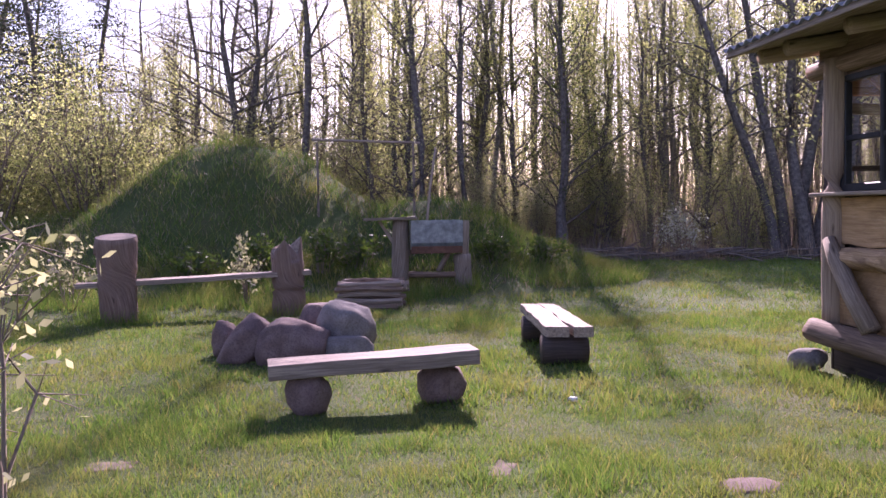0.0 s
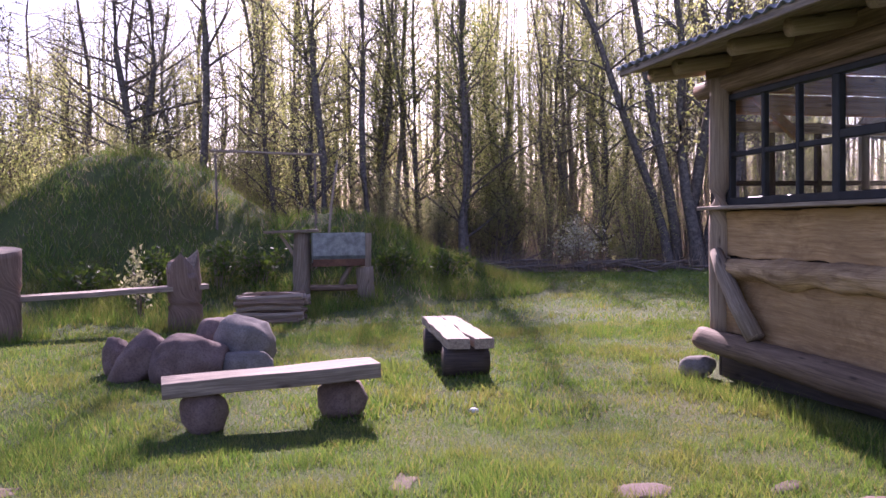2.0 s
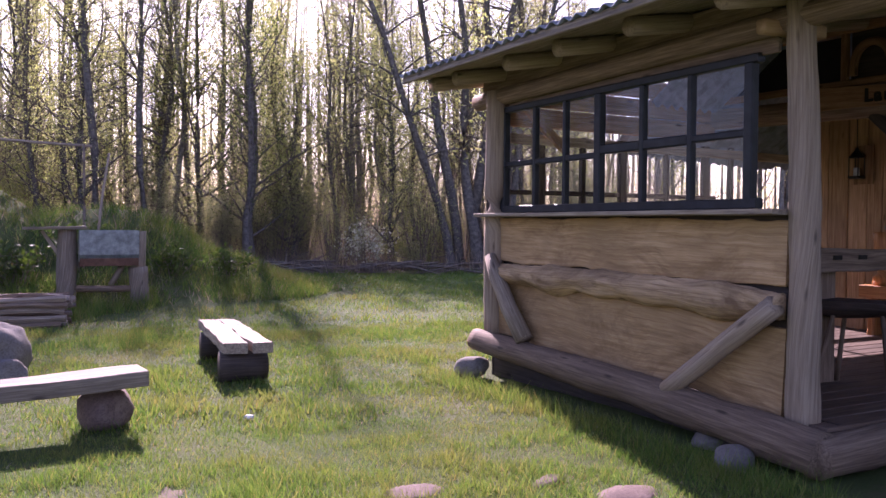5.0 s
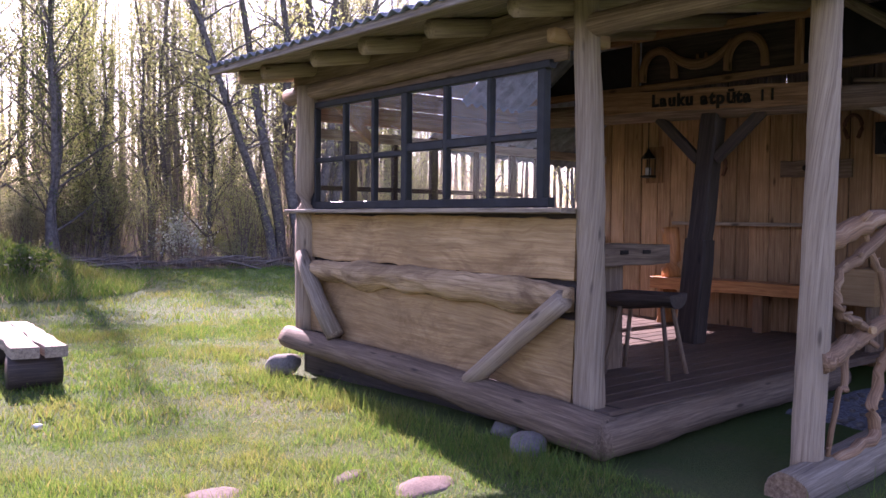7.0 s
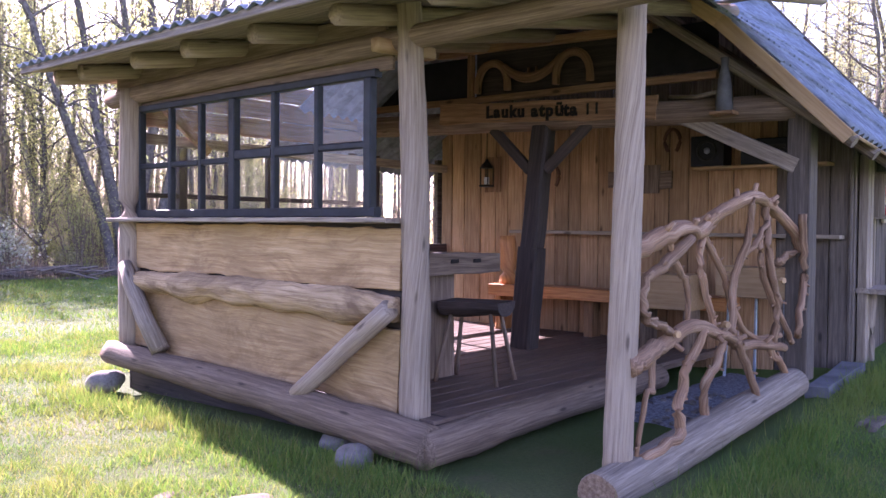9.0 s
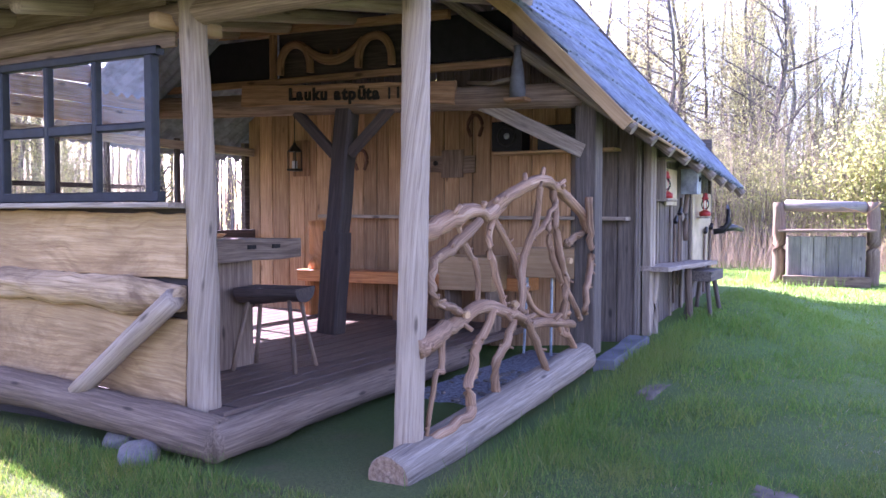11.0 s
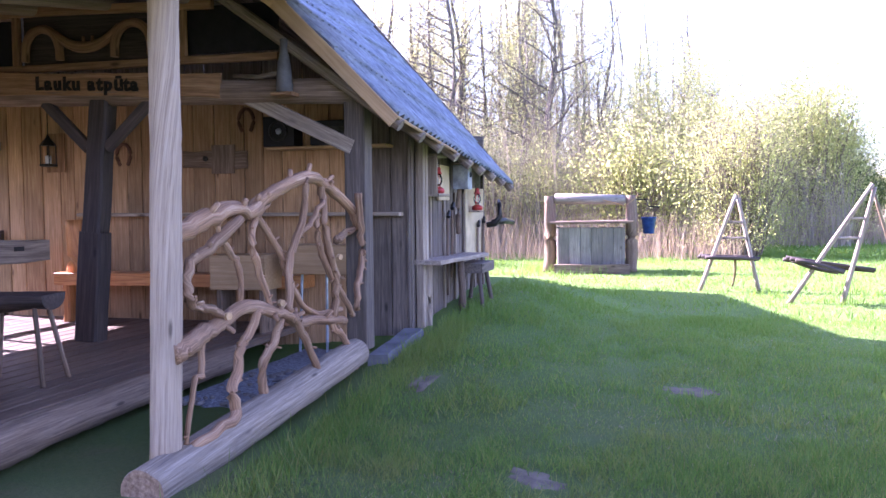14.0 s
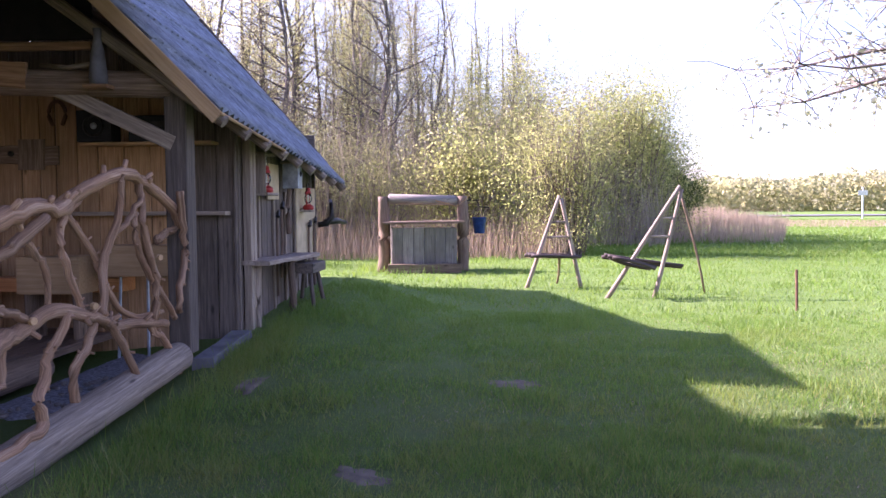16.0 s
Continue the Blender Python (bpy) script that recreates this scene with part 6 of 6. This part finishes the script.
for px, py, pr, m in ((-4.45, 12.35, 0.6, 700), (-2.2, 13.3, 0.6, 700), (-0.1, 16.4, 1.0, 1500), (21.3, 5.2, 1.4, 1500), (-2.2, 15.6, 2.2, 6000), (2.4, 18.6, 1.9, 5000), (-5.5, 15.6, 2.0, 5000)):
    a, d = rng.uniform(0, 6.28, m), pr * np.sqrt(rng.uniform(0.1, 1, m))
    x, y = px + d * np.cos(a), py + d * np.sin(a)
    blades("tuft_grass", "long grass left by the mower", x, y, np.array([max(0, rise(p, q)) if q < 24 else 0 for p, q in zip(x, y)]), 0.2 * rng.uniform(0.4, 1.4, m), 0.014 * rng.uniform(0.6, 1.3, m), BLADE, 0.6)


def belt_points(n, a0, a1, d0, d1):
    a, d = np.radians(rng.uniform(a0, a1, n)), rng.uniform(d0, d1, n)
    return d * np.sin(a), d * np.cos(a)


# dry reeds and last year's stalks at the edge of the wood
for n, a0, a1, d0, d1, hh in ((9000, 62, 86, 26, 36, 1.15), (7000, 80, 99, 36, 52, 1.2), (9000, -36, 34, 27, 34, 0.7)):
    x, y = belt_points(n, a0, a1, d0, d1)
    blades("dry_reeds", "tangle of dry reeds and stalks", x, y, 0 * x, hh * rng.uniform(0.3, 1.4, n), 0.02 * rng.uniform(0.6, 1.3, n), BLADE_DRY, 0.35)
# bare upright whips that fill the wood's edge
for n, a0, a1, d0, d1, hh in ((10000, 54, 84, 29, 46, 4.2), (9000, -38, 34, 31, 50, 5.5), (5000, 78, 92, 34, 46, 2.6), (7000, -42, 84, 54, 72, 6.0)):
    x, y = belt_points(n, a0, a1, d0, d1)
    blades("bare_whips", "thicket of bare thin whips and twigs", x, y, 0 * x, hh * rng.uniform(0.15, 1.5, n), (0.028 if d1 < 60 else 0.07) * rng.uniform(0.5, 1.3, n), WHIP, 0.22)
# fallen branches along the wood's edge
w = Mesh()
for i in range(80):
    a, d = radians(rw.uniform(4, 26)), rw.uniform(26.6, 29)
    c = Vector((d * math.sin(a), d * math.cos(a), rw.uniform(0.04, 0.3)))
    e = Vector((rw.gauss(0, 1), rw.gauss(0, 0.5), rw.gauss(0, 0.12))).normalized() * rw.uniform(0.5, 1.5)
    tube(w, [c - e, c + Vector((0, 0, 0.06)), c + e], [0.03, 0.025, 0.01], 4, 0, i, False)
tagged(new("brushwood", w.data("brushwood", BARK_TWIG)), "fallen dead branches along the wood's edge", "brushwood", kind="stuff")
# nettles and herbs at the mound's foot
for i, (x, y, h) in enumerate(((-3.4, 16.6, 0.7), (-2.3, 16.9, 0.8), (-1.6, 17.2, 0.7), (1.1, 17.6, 0.5), (2.2, 18.2, 0.55), (-4.6, 16.3, 0.6), (-0.6, 17.8, 0.9))):
    make_bush("nettle_patch", "dark green nettles at the mound's foot", 1100 + i, pose(x, y, max(0, rise(x, y))), LEAF_DARK, h, 0.55, 16, 420, 0.07, "nettles by the mound", 0.09, "nettles")
# leaf litter under the trees
g = Mesh()
na, nd = 70, 5
g.add([((26.5 + 2.0 * noise.noise((i * 0.35, 1, 0)) + 0.0 if j == 0 else 28 + j * 9) * math.sin(radians(-45 + 130 * i / na)) * (1.0 if i < 46 else 1.0 + 0.012 * (i - 46)), (26.5 + 2.0 * noise.noise((i * 0.35, 1, 0)) if j == 0 else 28 + j * 9) * math.cos(radians(-45 + 130 * i / na)) * (1.0 if i < 46 else 1.0 + 0.012 * (i - 46)), 0.02 + 0.04 * j) for j in range(nd) for i in range(na + 1)],
      [(j * (na + 1) + i, (j + 1) * (na + 1) + i, (j + 1) * (na + 1) + i + 1, j * (na + 1) + i + 1) for j in range(nd - 1) for i in range(na)])
whole("wood_floor", g, LITTER, Matrix(), "brown leaf litter under the trees", "forest floor", kind="structure", smooth=True)

# thin far stems and leaf haze behind the first trees
w = Mesh()
for i in range(420):
    a, d = radians(rw.uniform(-40, 84)), rw.uniform(42, 64)
    h = rw.uniform(8, 15) * (1.0 if a < radians(60) else 0.8) * (0.75 if a < radians(-8) else 1)
    x, y = d * math.sin(a), d * math.cos(a)
    k = rw.uniform(-0.6, 0.6)
    tube(w, [(x, y, -0.1), (x + k * 0.4, y, h * 0.5), (x + k, y, h)], [0.1, 0.075, 0.02], 4, 0, i, False)
tagged(new("far_stems", w.data("far_stems", BARK)), "thin trunks deep in the wood", "woods", kind="stuff")
n = 150000
x, y = belt_points(n, -42, 84, 44, 70)
clump = np.array([noise.noise((p * 0.22, q * 0.22, 2)) for p, q in zip(x, y)])
zz = rng.uniform(0, 1, n) ** 1.3 * (9 + 5 * clump) * np.where(np.arctan2(x, y) < radians(-8), 0.6, 1.0)
keep = clump + rng.normal(size=n) * 0.25 > -0.1
v, f = leaf_quads(np.stack([x, y, np.maximum(zz, 0.1)], 1)[keep], 0.085, rng)
tagged(new("far_foliage", fast_mesh("far_foliage", v, f, LEAF_SPRING)), "spring leaf haze deep in the wood", "woods", kind="stuff")
n = 150000
x, y = belt_points(n, 54, 84, 31, 50)
clump = np.array([noise.noise((p * 0.3, q * 0.3, 12)) for p, q in zip(x, y)])
zz = rng.uniform(0, 1, n) ** 0.9 * (9 + 5 * clump) * np.clip((90 - np.degrees(np.arctan2(x, y))) / 14, 0.3, 1.0)
keep = clump + rng.normal(size=n) * 0.22 > -0.12
v, f = leaf_quads(np.stack([x, y, np.maximum(zz, 0.1)], 1)[keep], 0.042, rng)
tagged(new("edge_foliage", fast_mesh("edge_foliage", v, f, LEAF_PALE)), "pale young leaves along the wood's edge", "woods", kind="stuff")
# distant tree line across the field
n = 42000
a, d = np.radians(rng.uniform(88, 125, n)), rng.uniform(180, 230, n)
x, y = d * np.sin(a), d * np.cos(a)
top = np.array([6.5 + 3.5 * noise.noise((p * 0.06, q * 0.06, 9)) + 1.5 * noise.noise((p * 0.3, q * 0.3, 9)) for p, q in zip(x, y)])
v, f = leaf_quads(np.stack([x, y, rng.uniform(0, 1, n) ** 0.8 * top], 1), 0.75, rng)
tagged(new("distant_trees", fast_mesh("distant_trees", v, f, LEAF_PALE)), "distant line of trees across the field", "woods", kind="stuff")
x, y = belt_points(9000, 92, 112, 62, 85)
blades("distant_reeds", "pale dry grass at the field's edge", x, y, 0 * x, 1.3 * rng.uniform(0.4, 1.3, 9000) * np.clip((100 - np.degrees(np.arctan2(x, y))) / 5, 0.12, 1), 0.08 * rng.uniform(0.6, 1.3, 9000), BLADE_DRY, 0.3)
g = Mesh()
g.add([(110 + 12 * (j), -4 - 13 * i + 3 * j, 0.12) for i in range(8) for j in (0, 1)], [(2 * i, 2 * i + 1, 2 * i + 3, 2 * i + 2) for i in range(7)])
whole("road", g, CONCRETE, Matrix(), "pale gravel road beyond the field", "road", kind="structure")
t = thing("road_sign", pose(95, -22.3, 0), "small road sign on a pale pole", "sign")
part("pole", tube(Mesh(), [(0, 0, -0.1), (0, 0, 3.2)], [0.09, 0.09], 8), WHITE_PAINT, t)
part("plate", box((-0.1, 0, 2.6), (0.05, 0.9, 0.5)), WHITE_PAINT, t)
